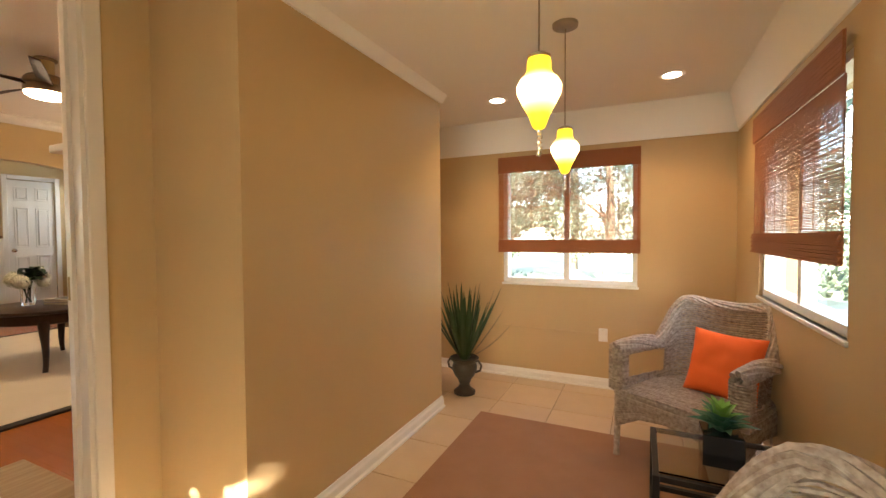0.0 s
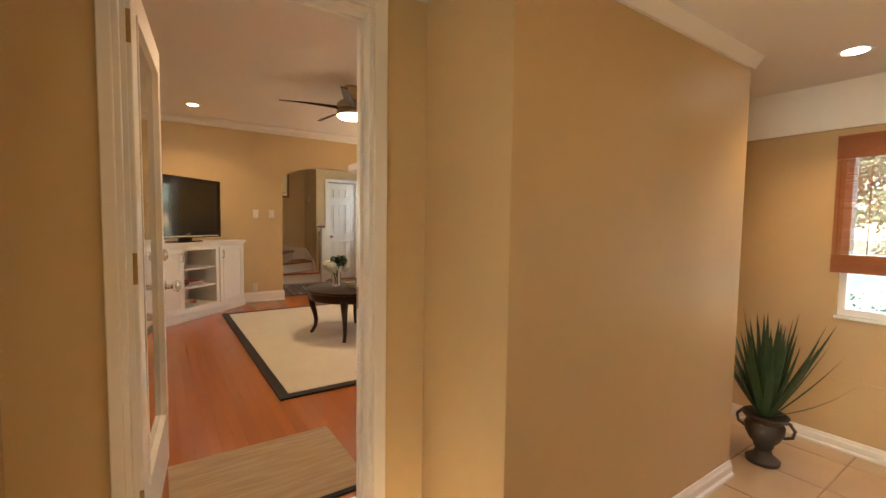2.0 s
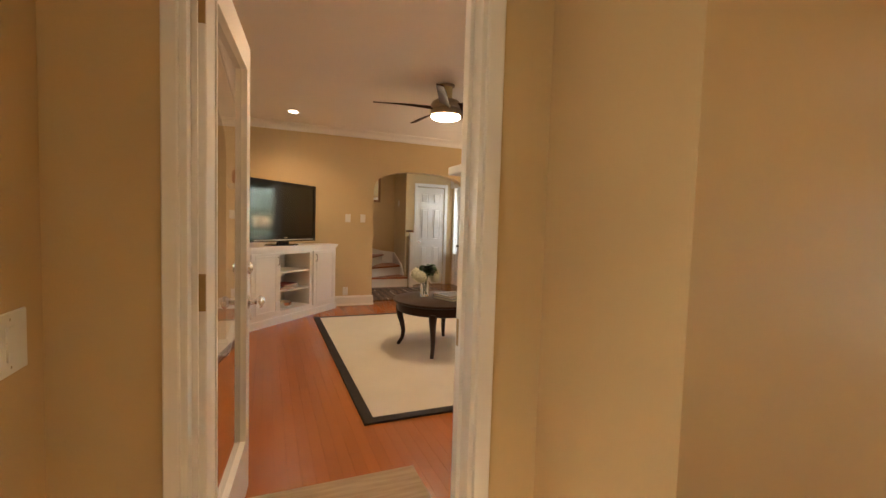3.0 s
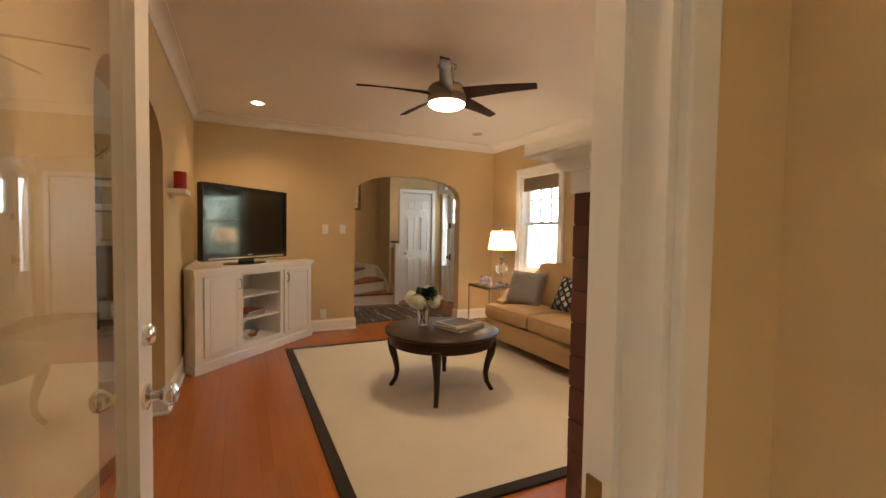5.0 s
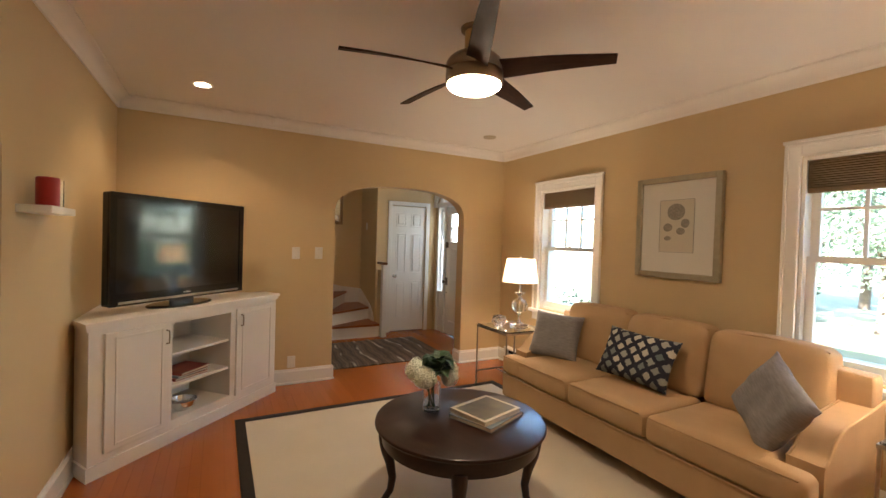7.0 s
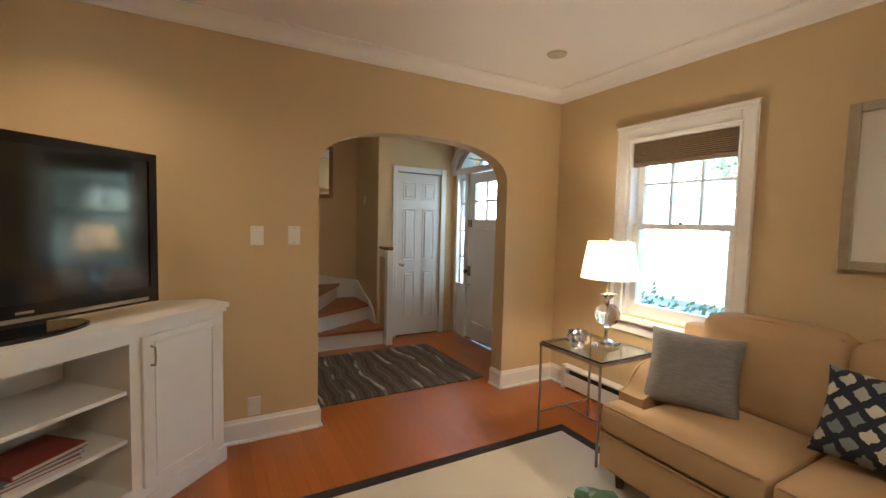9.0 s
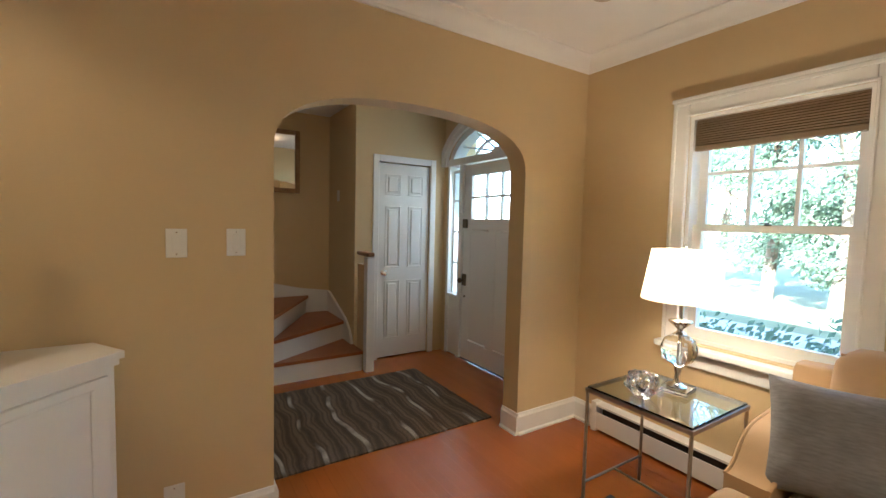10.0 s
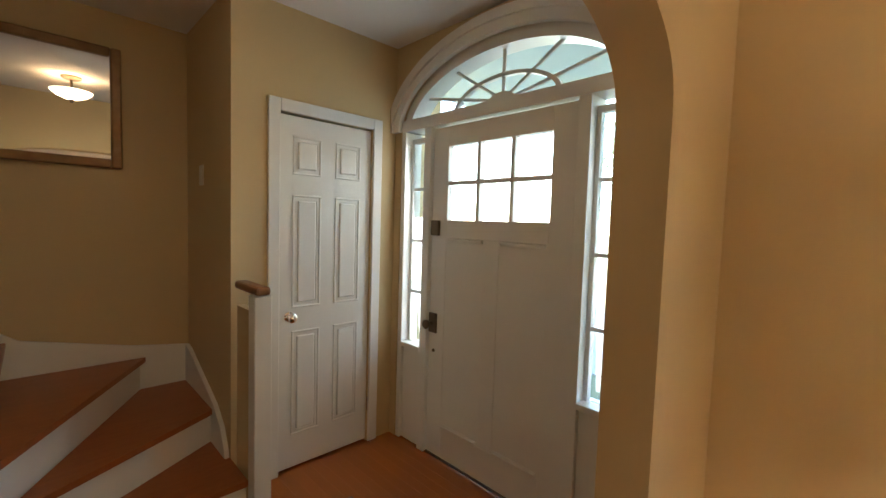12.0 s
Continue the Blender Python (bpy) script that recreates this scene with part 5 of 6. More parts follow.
for k in range(1, 6):
    t = math.pi * k / 6
    p = Vector((0.09 * math.cos(t), 0.075, 2.07 + 0.05 * math.sin(t)))
    q = Vector((0.71 * math.cos(t), 0.075, 2.06 + 0.29 * math.sin(t)))
    part("fanlight_bar", tube([p, q], 0.010, 6), TRIM, en)
part("fanlight_ring", band(0.33, 0.145, 0.355, 0.165, 0.062, 0.088, 2.06), TRIM, en)
part("fanlight_hub", band(0.001, 0.001, 0.10, 0.06, 0.055, 0.095, 2.065), TRIM, en)


# ---- closet door ----
cl = thing("closet_door", pose(X_CLOSET, 3.735, 0, 0, 0, 90), "white six-panel closet door with a nickel knob", "door", kind="structure")
w = 0.29
part("slab", box(bmesh.new(), (-w, 0.012, 0.012), (w, 0.047, 1.985), 0.002), TRIM, cl)


def raised(x0, x1, z0, z1):
    """A raised door panel: sunk moulding with a proud field."""
    bm = bmesh.new()
    m = 0.012
    box(bm, (x0, 0.006, z0), (x1, 0.013, z0 + m), 0.003)
    box(bm, (x0, 0.006, z1 - m), (x1, 0.013, z1), 0.003)
    box(bm, (x0, 0.006, z0 + m), (x0 + m, 0.013, z1 - m), 0.003)
    box(bm, (x1 - m, 0.006, z0 + m), (x1, 0.013, z1 - m), 0.003)
    box(bm, (x0 + 0.03, 0.003, z0 + 0.03), (x1 - 0.03, 0.013, z1 - 0.03), 0.008)
    return bm


for x0, x1 in ((-0.215, -0.045), (0.045, 0.215)):
    for z0, z1 in ((0.20, 0.80), (0.93, 1.56), (1.67, 1.88)):
        part("panel", raised(x0, x1, z0, z1), TRIM, cl)
part("knob", lathe([(0, 0), (0.028, 0), (0.028, 0.005), (0.011, 0.01), (0.011, 0.028), (0.024, 0.04), (0.027, 0.052), (0.016, 0.062), (0, 0.064)], 24), CHROME, cl, "round nickel knob", True, pose(-w + 0.06, 0.012, 0.885, 90))
for a, b in (((-w - 0.068, -0.018, 0), (-w - 0.004, 0.0, 2.06)), ((w + 0.004, -0.018, 0), (w + 0.068, 0.0, 2.06)), ((-w - 0.004, -0.018, 1.995), (w + 0.004, 0.0, 2.06))):
    part("casing", box(bmesh.new(), a, b, 0.005), TRIM, cl)
for z in (0.25, 1.75):
    part("hinge", tube([(w + 0.002, 0.004, z - 0.045), (w + 0.002, 0.004, z + 0.045)], 0.006, 8), CHROME, cl)

# ---- winding stair ----
st = thing("staircase", pose(-8.90, 2.36, 0), "winding stair with oak treads and white risers", "staircase", kind="structure")
RISE = 0.19


def wedge(k):
    """Outline of winder k in the stair's square, seen from above."""
    def ray(a):
        c, s = math.cos(a), math.sin(a)
        r = min(1.02 / max(1e-6, abs(c)) if c < 0 else 99, 0.84 / max(1e-6, s) if s > 1e-6 else 99)
        return (c * r, s * r)
    a0, a1 = math.radians(90 + 30 * k), math.radians(120 + 30 * k)
    p = [(0, 0), ray(a0)]
    corner = math.atan2(0.84, -1.02)
    if a0 < corner < a1:
        p.append((-1.02, 0.84))
    p.append(ray(a1))
    return p


for k in range(3):
    z = RISE * (k + 1)
    o = wedge(k)
    d = Vector(o[1]).normalized()
    nx, ny = d.y, -d.x
    lip = [(p[0] + 0.025 * nx, p[1] + 0.025 * ny) if i < 2 else p for i, p in enumerate(o)]
    part("riser", prism(o, "z", z - RISE if k == 0 else 0.0, z - 0.03), TRIM, st, "white painted riser")
    part("tread", prism(lip, "z", z - 0.029, z), OAK_STAIR, st)
for k in range(9):
    z = RISE * (k + 4)
    y = -0.24 * k
    part("riser", boxes(((-1.02, y - 0.24, max(0, z - 0.5)), (0.0, y, z - 0.03))), TRIM, st, "white painted riser")
    part("tread", box(bmesh.new(), (-1.02, y - 0.24, z - 0.029), (0.02, y + 0.025, z), 0.006), OAK_STAIR, st)
part("skirting", prism([(0.838, 0.0), (0.838, 0.61), (0.54, 0.65), (0.07, 0.76), (-0.24, 0.99), (-2.2, 2.54), (-2.2, 2.1), (0.0, 0.3)], "x", -1.019, -1.0), TRIM, st, "white stair skirting board")
part("skirting", prism([(-1.0, 0.0), (-1.0, 0.61), (-0.93, 0.60), (-0.42, 0.41), (-0.31, 0.33), (-0.25, 0.24), (-0.22, 0.145), (-0.22, 0.0)], "y", 0.815, 0.838), TRIM, st, "white stair skirting board")
nl = part("newel_post", box(bmesh.new(), (-0.01, -0.08, 0), (0.08, 0.012, 1.60), 0.005), TRIM, st, "square white newel post")
part("post_cap", box(bmesh.new(), (-0.022, -0.095, 1.60), (0.092, 0.025, 1.628), 0.006), WALNUT, nl, "dark wooden cap")
part("handrail", tube([(0.035, -0.08, 1.56), (0.035, -0.6, 1.99), (0.035, -0.85, 2.2), (0.035, -1.2, 2.49)], 0.03, 8), WALNUT, st, "dark walnut handrail", True)
for k in range(12):
    y = -0.14 - 0.12 * k
    z0 = RISE * (4 + int(-y / 0.24))
    part("baluster", box(bmesh.new(), (-0.006, y - 0.016, z0), (0.026, y + 0.016, 1.545 + (-y - 0.08) * 0.83), 0.003), TRIM, st, "square white baluster")
part("string_panel", prism([(-0.10, 0.0), (-0.10, 0.70), (-2.2, 2.3), (-2.2, 0.0)], "x", 0.0, 0.02), WALL, st, "tan plastered stair side")
nr = part("newel_post", box(bmesh.new(), (0.005, 0.845, 0), (0.085, 0.925, 1.07), 0.005), TRIM, st, "short square white newel post")
part("rail_cap", box(bmesh.new(), (-0.19, 0.845, 1.075), (0.10, 0.915, 1.115), 0.014), WALNUT, st, "dark walnut rail end on the post")
part("rail_bracket", box(bmesh.new(), (-0.03, 0.86, 1.0), (0.0, 0.9, 1.06), 0.006), WALNUT, st)
part("rail_base", boxes(((-0.19, 0.86, 0.0), (0.005, 0.90, 0.99))), WALL, st, "tan half wall behind the post")

# ---- hall mirror, ceiling light, rug ----
mr = thing("wall_mirror", pose(X_STAIR, 2.585, 2.008, 0, 0, 90), "rectangular mirror in a gold-brown wooden frame", "mirror")
w, h = 0.285, 0.33
FRAME_GOLD = mat("gold_brown_frame", (0.22, 0.12, 0.055), 0.35, 0.3, second=(0.30, 0.18, 0.08), scale=18)
for a, b in (((-w, -0.04, -h), (-w + 0.05, 0, h)), ((w - 0.05, -0.04, -h), (w, 0, h)), ((-w + 0.05, -0.04, h - 0.05), (w - 0.05, 0, h)), ((-w + 0.05, -0.04, -h), (w - 0.05, 0, -h + 0.05))):
    part("frame_rail", box(bmesh.new(), a, b, 0.01), FRAME_GOLD, mr)
part("mirror_glass", boxes(((-w + 0.045, -0.02, -h + 0.045), (w - 0.045, -0.012, h - 0.045))), MIRROR, mr, "clear mirror glass")

hl = thing("hall_ceiling_light", pose(-8.2, 2.75, Z_HALL), "semi-flush ceiling light with a lit alabaster bowl", "ceiling light")
part("canopy", lathe([(0, -0.025), (0.05, -0.025), (0.07, -0.01), (0.07, 0), (0, 0)], 28), BRONZE, hl, smooth=True)
part("stem", lathe([(0, -0.17), (0.01, -0.17), (0.01, -0.02), (0, -0.02)], 14), BRONZE, hl, smooth=True)
part("bowl", lathe([(0, -0.185), (0.05, -0.18), (0.105, -0.155), (0.135, -0.125), (0.14, -0.118), (0.132, -0.118), (0.10, -0.145), (0.05, -0.168), (0, -0.173)], 40), FROST, hl, "lit alabaster glass bowl", True)
part("finial", lathe([(0, -0.215), (0.01, -0.21), (0.014, -0.195), (0.02, -0.186), (0, -0.184)], 16), BRONZE, hl, smooth=True)

def wave_rug():
    """Wool rug: broad brown-grey wavy bands with thin pale lines that come and go."""
    m = mat("grey_brown_wave_rug", (0.055, 0.042, 0.032), 0.95, bump=0.7, bump_scale=250)
    n, l = m.node_tree.nodes, m.node_tree.links
    co = n.new("ShaderNodeTexCoord")

    def noise(scale, detail=2.0):
        k = n.new("ShaderNodeTexNoise")
        k.inputs["Scale"].default_value, k.inputs["Detail"].default_value = scale, detail
        l.new(co.outputs["Object"], k.inputs["Vector"])
        return k

    def ramp(stops, source):
        r = n.new("ShaderNodeValToRGB")
        e = r.color_ramp.elements
        for q, (p, col) in zip((e[0], e[1]), (stops[0], stops[-1])):
            q.position, q.color = p, (*col, 1)
        for p, col in stops[1:-1]:
            e.new(p).color = (*col, 1)
        l.new(source, r.inputs[0])
        return r

    def waves(scale, distort, phase):
        w = n.new("ShaderNodeTexWave")
        w.bands_direction = "Y"
        for key, v in (("Scale", scale), ("Distortion", distort), ("Detail", 2.0), ("Detail Scale", 0.8), ("Phase Offset", phase)):
            w.inputs[key].default_value = v
        l.new(co.outputs["Object"], w.inputs["Vector"])
        return w
    bands = ramp([(0.0, (0.060, 0.036, 0.019)), (0.45, (0.135, 0.086, 0.046)), (0.75, (0.075, 0.046, 0.025)), (1.0, (0.16, 0.105, 0.06))], waves(2.6, 6.0, 0.0).outputs[0])
    line = ramp([(0.955, (0, 0, 0)), (0.99, (1, 1, 1))], waves(1.25, 5.0, 1.7).outputs[0])
    come = ramp([(0.42, (0, 0, 0)), (0.56, (0.9, 0.9, 0.9))], noise(3.2).outputs[0])
    fleck = ramp([(0.35, (0.72, 0.72, 0.72)), (0.7, (1.2, 1.2, 1.2))], noise(90.0).outputs[0])
    mul = n.new("ShaderNodeMath")
    mul.operation = "MULTIPLY"
    l.new(line.outputs[0], mul.inputs[0])
    l.new(come.outputs[0], mul.inputs[1])
    pick = n.new("ShaderNodeMixRGB")
    l.new(mul.outputs[0], pick.inputs[0])
    l.new(bands.outputs[0], pick.inputs[1])
    pick.inputs[2].default_value = (0.50, 0.42, 0.31, 1)
    tone = n.new("ShaderNodeMixRGB")
    tone.blend_type = "MULTIPLY"
    tone.inputs[0].default_value = 0.8
    l.new(pick.outputs[0], tone.inputs[1])
    l.new(fleck.outputs[0], tone.inputs[2])
    l.new(tone.outputs[0], n["Principled BSDF"].inputs["Base Color"])
    return m


hr = thing("hall_rug", pose(-8.11, 2.93, 0), "dark grey-brown rug with pale wavy lines", "rug")
part("woven_field", box(bmesh.new(), (-0.58, -0.78, 0), (0.58, 0.72, 0.011), 0.003), wave_rug(), hr)

# ---- dining room beyond the side arch ----
wall("wall_dining_south", "y", -3.3, -3.2, -9.3, -2.14, 0, 2.57, [], WALL, "tan dining room wall")
wall("wall_dining_west", "x", -9.30, -9.20, -3.2, 0.0, 0, 2.57, [(-2.6, -1.7, 0.8, 2.0)], WALL, "tan dining room wall with a window")
wall("wall_dining_east", "x", -2.26, -2.14, -3.2, 0.06, 0, 2.57, [], WALL, "tan dining room wall")
structure("ceiling_dining", boxes(((-9.3, -3.3, 2.57), (-2.14, 0.125, 2.67))), CEIL, "white dining room ceiling", "ceiling")
structure("floor_dining", boxes(((-9.3, -3.3, -0.3), (-2.14, 0.0, 0.0))), OAK, "orange oak dining room floor", "floor")
dc = thing("dining_chest", pose(-8.94, -1.05, 0, 0, 0, -90), "white painted chest with a dark wooden top", "chest")
part("carcass", box(bmesh.new(), (-0.6, -0.22, 0.05), (0.6, 0.22, 0.82), 0.006), CREAM, dc)
part("chest_top", box(bmesh.new(), (-0.63, -0.24, 0.82), (0.63, 0.25, 0.86), 0.008), DARKWOOD, dc, "dark wooden top")
for i in range(2):
    for j in range(3):
        d = part("drawer", box(bmesh.new(), (-0.57 + 0.58 * i, 0.22, 0.09 + 0.245 * j), (-0.01 + 0.58 * i, 0.236, 0.315 + 0.245 * j), 0.004), CREAM, dc)
        part("knob", lathe([(0, 0), (0.008, 0), (0.014, 0.018), (0, 0.024)], 12), BRONZE, d, at=pose(-0.29 + 0.58 * i, 0.236, 0.20 + 0.245 * j, -90))
dp = thing("framed_photo", pose(-9.198, -0.95, 1.72, 0, 0, 90), "dark framed photograph in a white mat", "picture")
part("frame", boxes(((-0.28, -0.03, -0.24), (-0.25, 0, 0.24)), ((0.25, -0.03, -0.24), (0.28, 0, 0.24)), ((-0.25, -0.03, 0.21), (0.25, 0, 0.24)), ((-0.25, -0.03, -0.24), (0.25, 0, -0.21))), ESPRESSO, dp)
part("mat_board", boxes(((-0.25, -0.015, -0.21), (0.25, -0.002, 0.21))), MATBOARD, dp)
part("photo", boxes(((-0.13, -0.017, -0.12), (0.13, -0.015, 0.12))), PHOTO, dp)
dn = thing("dining_chair", pose(-8.15, -0.60, 0.0105, 0, 0, -80), "dark upholstered dining chair with a tall back", "chair")
part("seat", soft_box((-0.24, -0.24, 0.40), (0.24, 0.24, 0.50), 0.03, (0, 0, 0.01)), ESPRESSO, dn, smooth=True)
part("backrest", soft_box((-0.23, 0.18, 0.45), (0.23, 0.26, 1.05), 0.035), ESPRESSO, dn, smooth=True)
for x in (-0.2, 0.2):
    for y in (-0.2, 0.2):
        part("leg", lathe([(0, 0.0), (0.016, 0), (0.024, 0.40), (0, 0.40)], 8, None, (x, y, 0)), ESPRESSO, dn)
dg = thing("dining_rug", pose(-7.3, -1.0, 0), "pale patterned dining room rug", "rug")
part("woven_field", box(bmesh.new(), (-1.2, -0.9, 0), (1.2, 0.9, 0.010), 0.003), MATTING, dg)
ch = thing("chandelier", pose(-6.3, -0.45, 2.57), "small crystal chandelier hanging on a chain", "chandelier")
part("chain", tube([(0, 0, 0), (0, 0, -0.45)], 0.006, 6), BRONZE, ch)
part("ring", band(0.2, 0.2, 0.21, 0.21, -0.01, 0.01, 0), BRONZE, ch, at=pose(0, 0, -0.62, 90))
part("hub", lathe([(0, -0.75), (0.02, -0.74), (0.04, -0.62), (0.02, -0.5), (0, -0.45)], 16), BRONZE, ch, smooth=True)
for k in range(8):
    a = 2 * math.pi * k / 8
    part("crystal_drop", lathe([(0, -0.09), (0.012, -0.06), (0.016, -0.03), (0, 0)], 8, None, (0.2 * math.cos(a), 0.2 * math.sin(a), -0.62)), CRYSTAL, ch)
    part("arm", tube([(0.03 * math.cos(a), 0.03 * math.sin(a), -0.66), (0.12 * math.cos(a), 0.12 * math.sin(a), -0.70), (0.2 * math.cos(a), 0.2 * math.sin(a), -0.62)], 0.006, 6), BRONZE, ch)

# ---- sunroom windows and blinds ----
def slider_window(name, m, w, h):
    """A sliding window of width w and height h; it looks along local -y."""
    t = thing(name, m, "white vinyl sliding window with two panes", "window", kind="structure")
    part("window_frame", boxes(((-w / 2, 0.02, 0), (-w / 2 + 0.035, 0.12, h)), ((w / 2 - 0.035, 0.02, 0), (w / 2, 0.12, h)), ((-w / 2 + 0.035, 0.02, h - 0.035), (w / 2 - 0.035, 0.12, h)), ((-w / 2 + 0.035, 0.02, 0), (w / 2 - 0.035, 0.12, 0.04))), TRIM, t)
    part("meeting_stile", boxes(((-0.022, 0.03, 0.04), (0.022, 0.09, h - 0.035))), TRIM, t)
    part("window_sill", box(bmesh.new(), (-w / 2 - 0.01, -0.012, -0.02), (w / 2 + 0.01, 0.10, 0.0), 0.004), TRIM, t)
    for a, b, y in ((-w / 2 + 0.035, 0.0, 0.05), (0.0, w / 2 - 0.035, 0.075)):
        g = part("pane", boxes(((a, y, 0.04), (b, y + 0.004, h - 0.035))), PANE, t)
        g.visible_shadow = False
    return t


slider_window("window_3", pose(-0.855, Y_FAR, SW[2]), SW[1] - SW[0], SW[3] - SW[2])
slider_window("window_4", pose(X_RIGHT, 2.85, RW[2], 0, 0, -90), RW[1] - RW[0], RW[3] - RW[2])


def bamboo_blind(m, w, top, bottom, label):
    """Woven wood shade: a solid valance, open slats with cords, and a rolled hem."""
    b = thing("bamboo_blind", m, label, "blind", "bamboo blinds")
    v = part("valance", boxes(((-w / 2, -0.011, top - 0.145), (w / 2, -0.009, top))), BAMBOO, b, "red-brown bamboo valance")
    hem = part("hem_roll", boxes(((-w / 2, -0.010, bottom), (w / 2, -0.004, bottom + 0.114))), BAMBOO, b, "rolled bamboo hem")
    me = None
    z = top - 0.15
    rnd = random.Random(int(w * 1000))
    while z > bottom + 0.115:
        hgt = rnd.choice((0.0042, 0.0048, 0.0054))
        if me is None:
            s = part("slat", boxes(((-0.5, -0.5, -0.5), (0.5, 0.5, 0.5))), BAMBOO, b)
            me = s.data
        else:
            s = new("slat", me)
            s.parent = b
        s.matrix_local = Matrix.LocRotScale((0, -0.006, z), Euler((0, radians(rnd.uniform(-0.025, 0.025)), 0)), (w, 0.003, hgt))
        z -= hgt + rnd.choice((0.0017, 0.0020, 0.0023))
    for i in range(17):
        s = new("slat", me)
        s.parent = v
        s.matrix_local = Matrix.LocRotScale((0, -0.015 - 0.001 * (i % 2), top - 0.0085 * i - 0.0045), Euler((0, radians(rnd.uniform(-0.1, 0.1)), 0)), (w, 0.007, 0.0072))
    for i in range(12):
        s = new("slat", me)
        s.parent = hem
        s.matrix_local = Matrix.LocRotScale((0, -0.016 + 0.003 * (i % 3), bottom + 0.0095 * i + 0.0045), Euler((0, radians(rnd.uniform(-0.25, 0.25)), 0)), (w * rnd.uniform(0.995, 1.004), 0.012, 0.0085))
    n = max(3, round(w / 0.14))
    for i in range(n + 1):
        x = -w / 2 + 0.02 + (w - 0.04) * i / n
        part("cord", boxes(((x - 0.0025, -0.0045, bottom + 0.1), (x + 0.0025, -0.002, top - 0.14))), BAMBOO, b)
    return b


bamboo_blind(pose(-0.865, Y_FAR - 0.002, 0), 1.17, 1.765, 0.915, "red-brown woven bamboo blind pulled most of the way down")
bamboo_blind(pose(X_RIGHT - 0.014, 2.865, 0, 0, 0, -90), 1.25, 1.745, 0.955, "red-brown woven bamboo blind on the side window")


# ---- pendants and downlights of the sunroom ----
def pendant(x, y, zc, label):
    p = thing("pendant_light", pose(x, y, Z_PORCH), label, "pendant light", "yellow pendants")
    d = zc - Z_PORCH
    part("canopy", lathe([(0, -0.022), (0.045, -0.022), (0.06, -0.014), (0.062, 0), (0, 0)], 28), FAN_METAL, p, "brushed metal canopy", True)
    part("cable", tube([(0, 0, -0.02), (0, 0, d + 0.11)], 0.003, 6), FAN_METAL, p)
    part("cap", lathe([(0, 0.105), (0.034, 0.105), (0.036, 0.112), (0.02, 0.122), (0, 0.124)], 24, None, (0, 0, d)), FAN_METAL, p, smooth=True)
    part("glass_shade", lathe([(0.012, -0.108), (0.019, -0.102), (0.032, -0.066), (0.052, -0.03), (0.066, 0.0), (0.068, 0.022), (0.058, 0.042), (0.043, 0.056), (0.036, 0.07), (0.036, 0.095), (0.033, 0.106), (0.028, 0.106)], 36, None, (0, 0, d)), YELLOW_GLASS, p, "glowing yellow art glass shade", True)
    for k in range(5):
        part("bead", lathe([(0, -0.009), (0.007, -0.005), (0.009, 0), (0.007, 0.005), (0, 0.009)], 12, None, (0.002 * (k % 2), 0, d - 0.117 - 0.0165 * k)), CRYSTAL, p, "small glass bead", True)
    return p


pendant(-0.56, 1.70, 1.50, "yellow art glass pendant with a beaded drop")
pendant(-0.615, 2.53, 1.475, "yellow art glass pendant with a beaded drop")
for x, y in ((-1.27, 3.5), (-0.1, 3.5)):
    downlight(x, y, Z_PORCH)

# ---- sunroom floor things ----
sr = thing("sunroom_rug", pose(-0.63, 2.0, FLOOR_P), "plain brown sisal rug on the tile floor", "rug")
part("weave", box(bmesh.new(), (-0.68, -1.5, 0), (0.68, 1.22, 0.009), 0.003), RUG_BROWN, sr)

pu = thing("potted_plant", pose(-1.56, 3.52, FLOOR_P), "spiky green plant in a dark bronze urn", "plant")
part("urn", lathe([(0, 0), (0.085, 0), (0.088, 0.02), (0.075, 0.03), (0.05, 0.05), (0.04, 0.075), (0.05, 0.10), (0.052, 0.115), (0.075, 0.14), (0.098, 0.19), (0.10, 0.225), (0.088, 0.25), (0.11, 0.275), (0.118, 0.29), (0.11, 0.295), (0.09, 0.28), (0, 0.275)], 32), URN, pu, "dark bronze footed urn", True)
for s in (-1, 1):
    part("urn_handle", tube([(s * 0.095, 0, 0.18), (s * 0.135, 0, 0.20), (s * 0.145, 0, 0.24), (s * 0.12, 0, 0.275), (s * 0.10, 0, 0.27)], 0.009, 8), URN, pu, smooth=True)
rnd = random.Random(11)
for k in range(46):
    a = k * 2.4
    lean = 0.06 + 0.75 * (k / 46) ** 1.8
    ln = rnd.uniform(0.48, 0.64)
    b = Vector((0.03 * math.cos(a), 0.03 * math.sin(a), 0.28))
    tip = b + Vector((lean * math.cos(a), lean * math.sin(a), 1)).normalized() * ln
    part("leaf", blade(b, tip, 0.045, -0.02 * lean, 6), LEAF_DARK, pu)

part("leaf", blade((0.02, 0, 0.28), (0.40, -0.02, 0.60), 0.04, -0.03, 8), LEAF_DARK, pu)


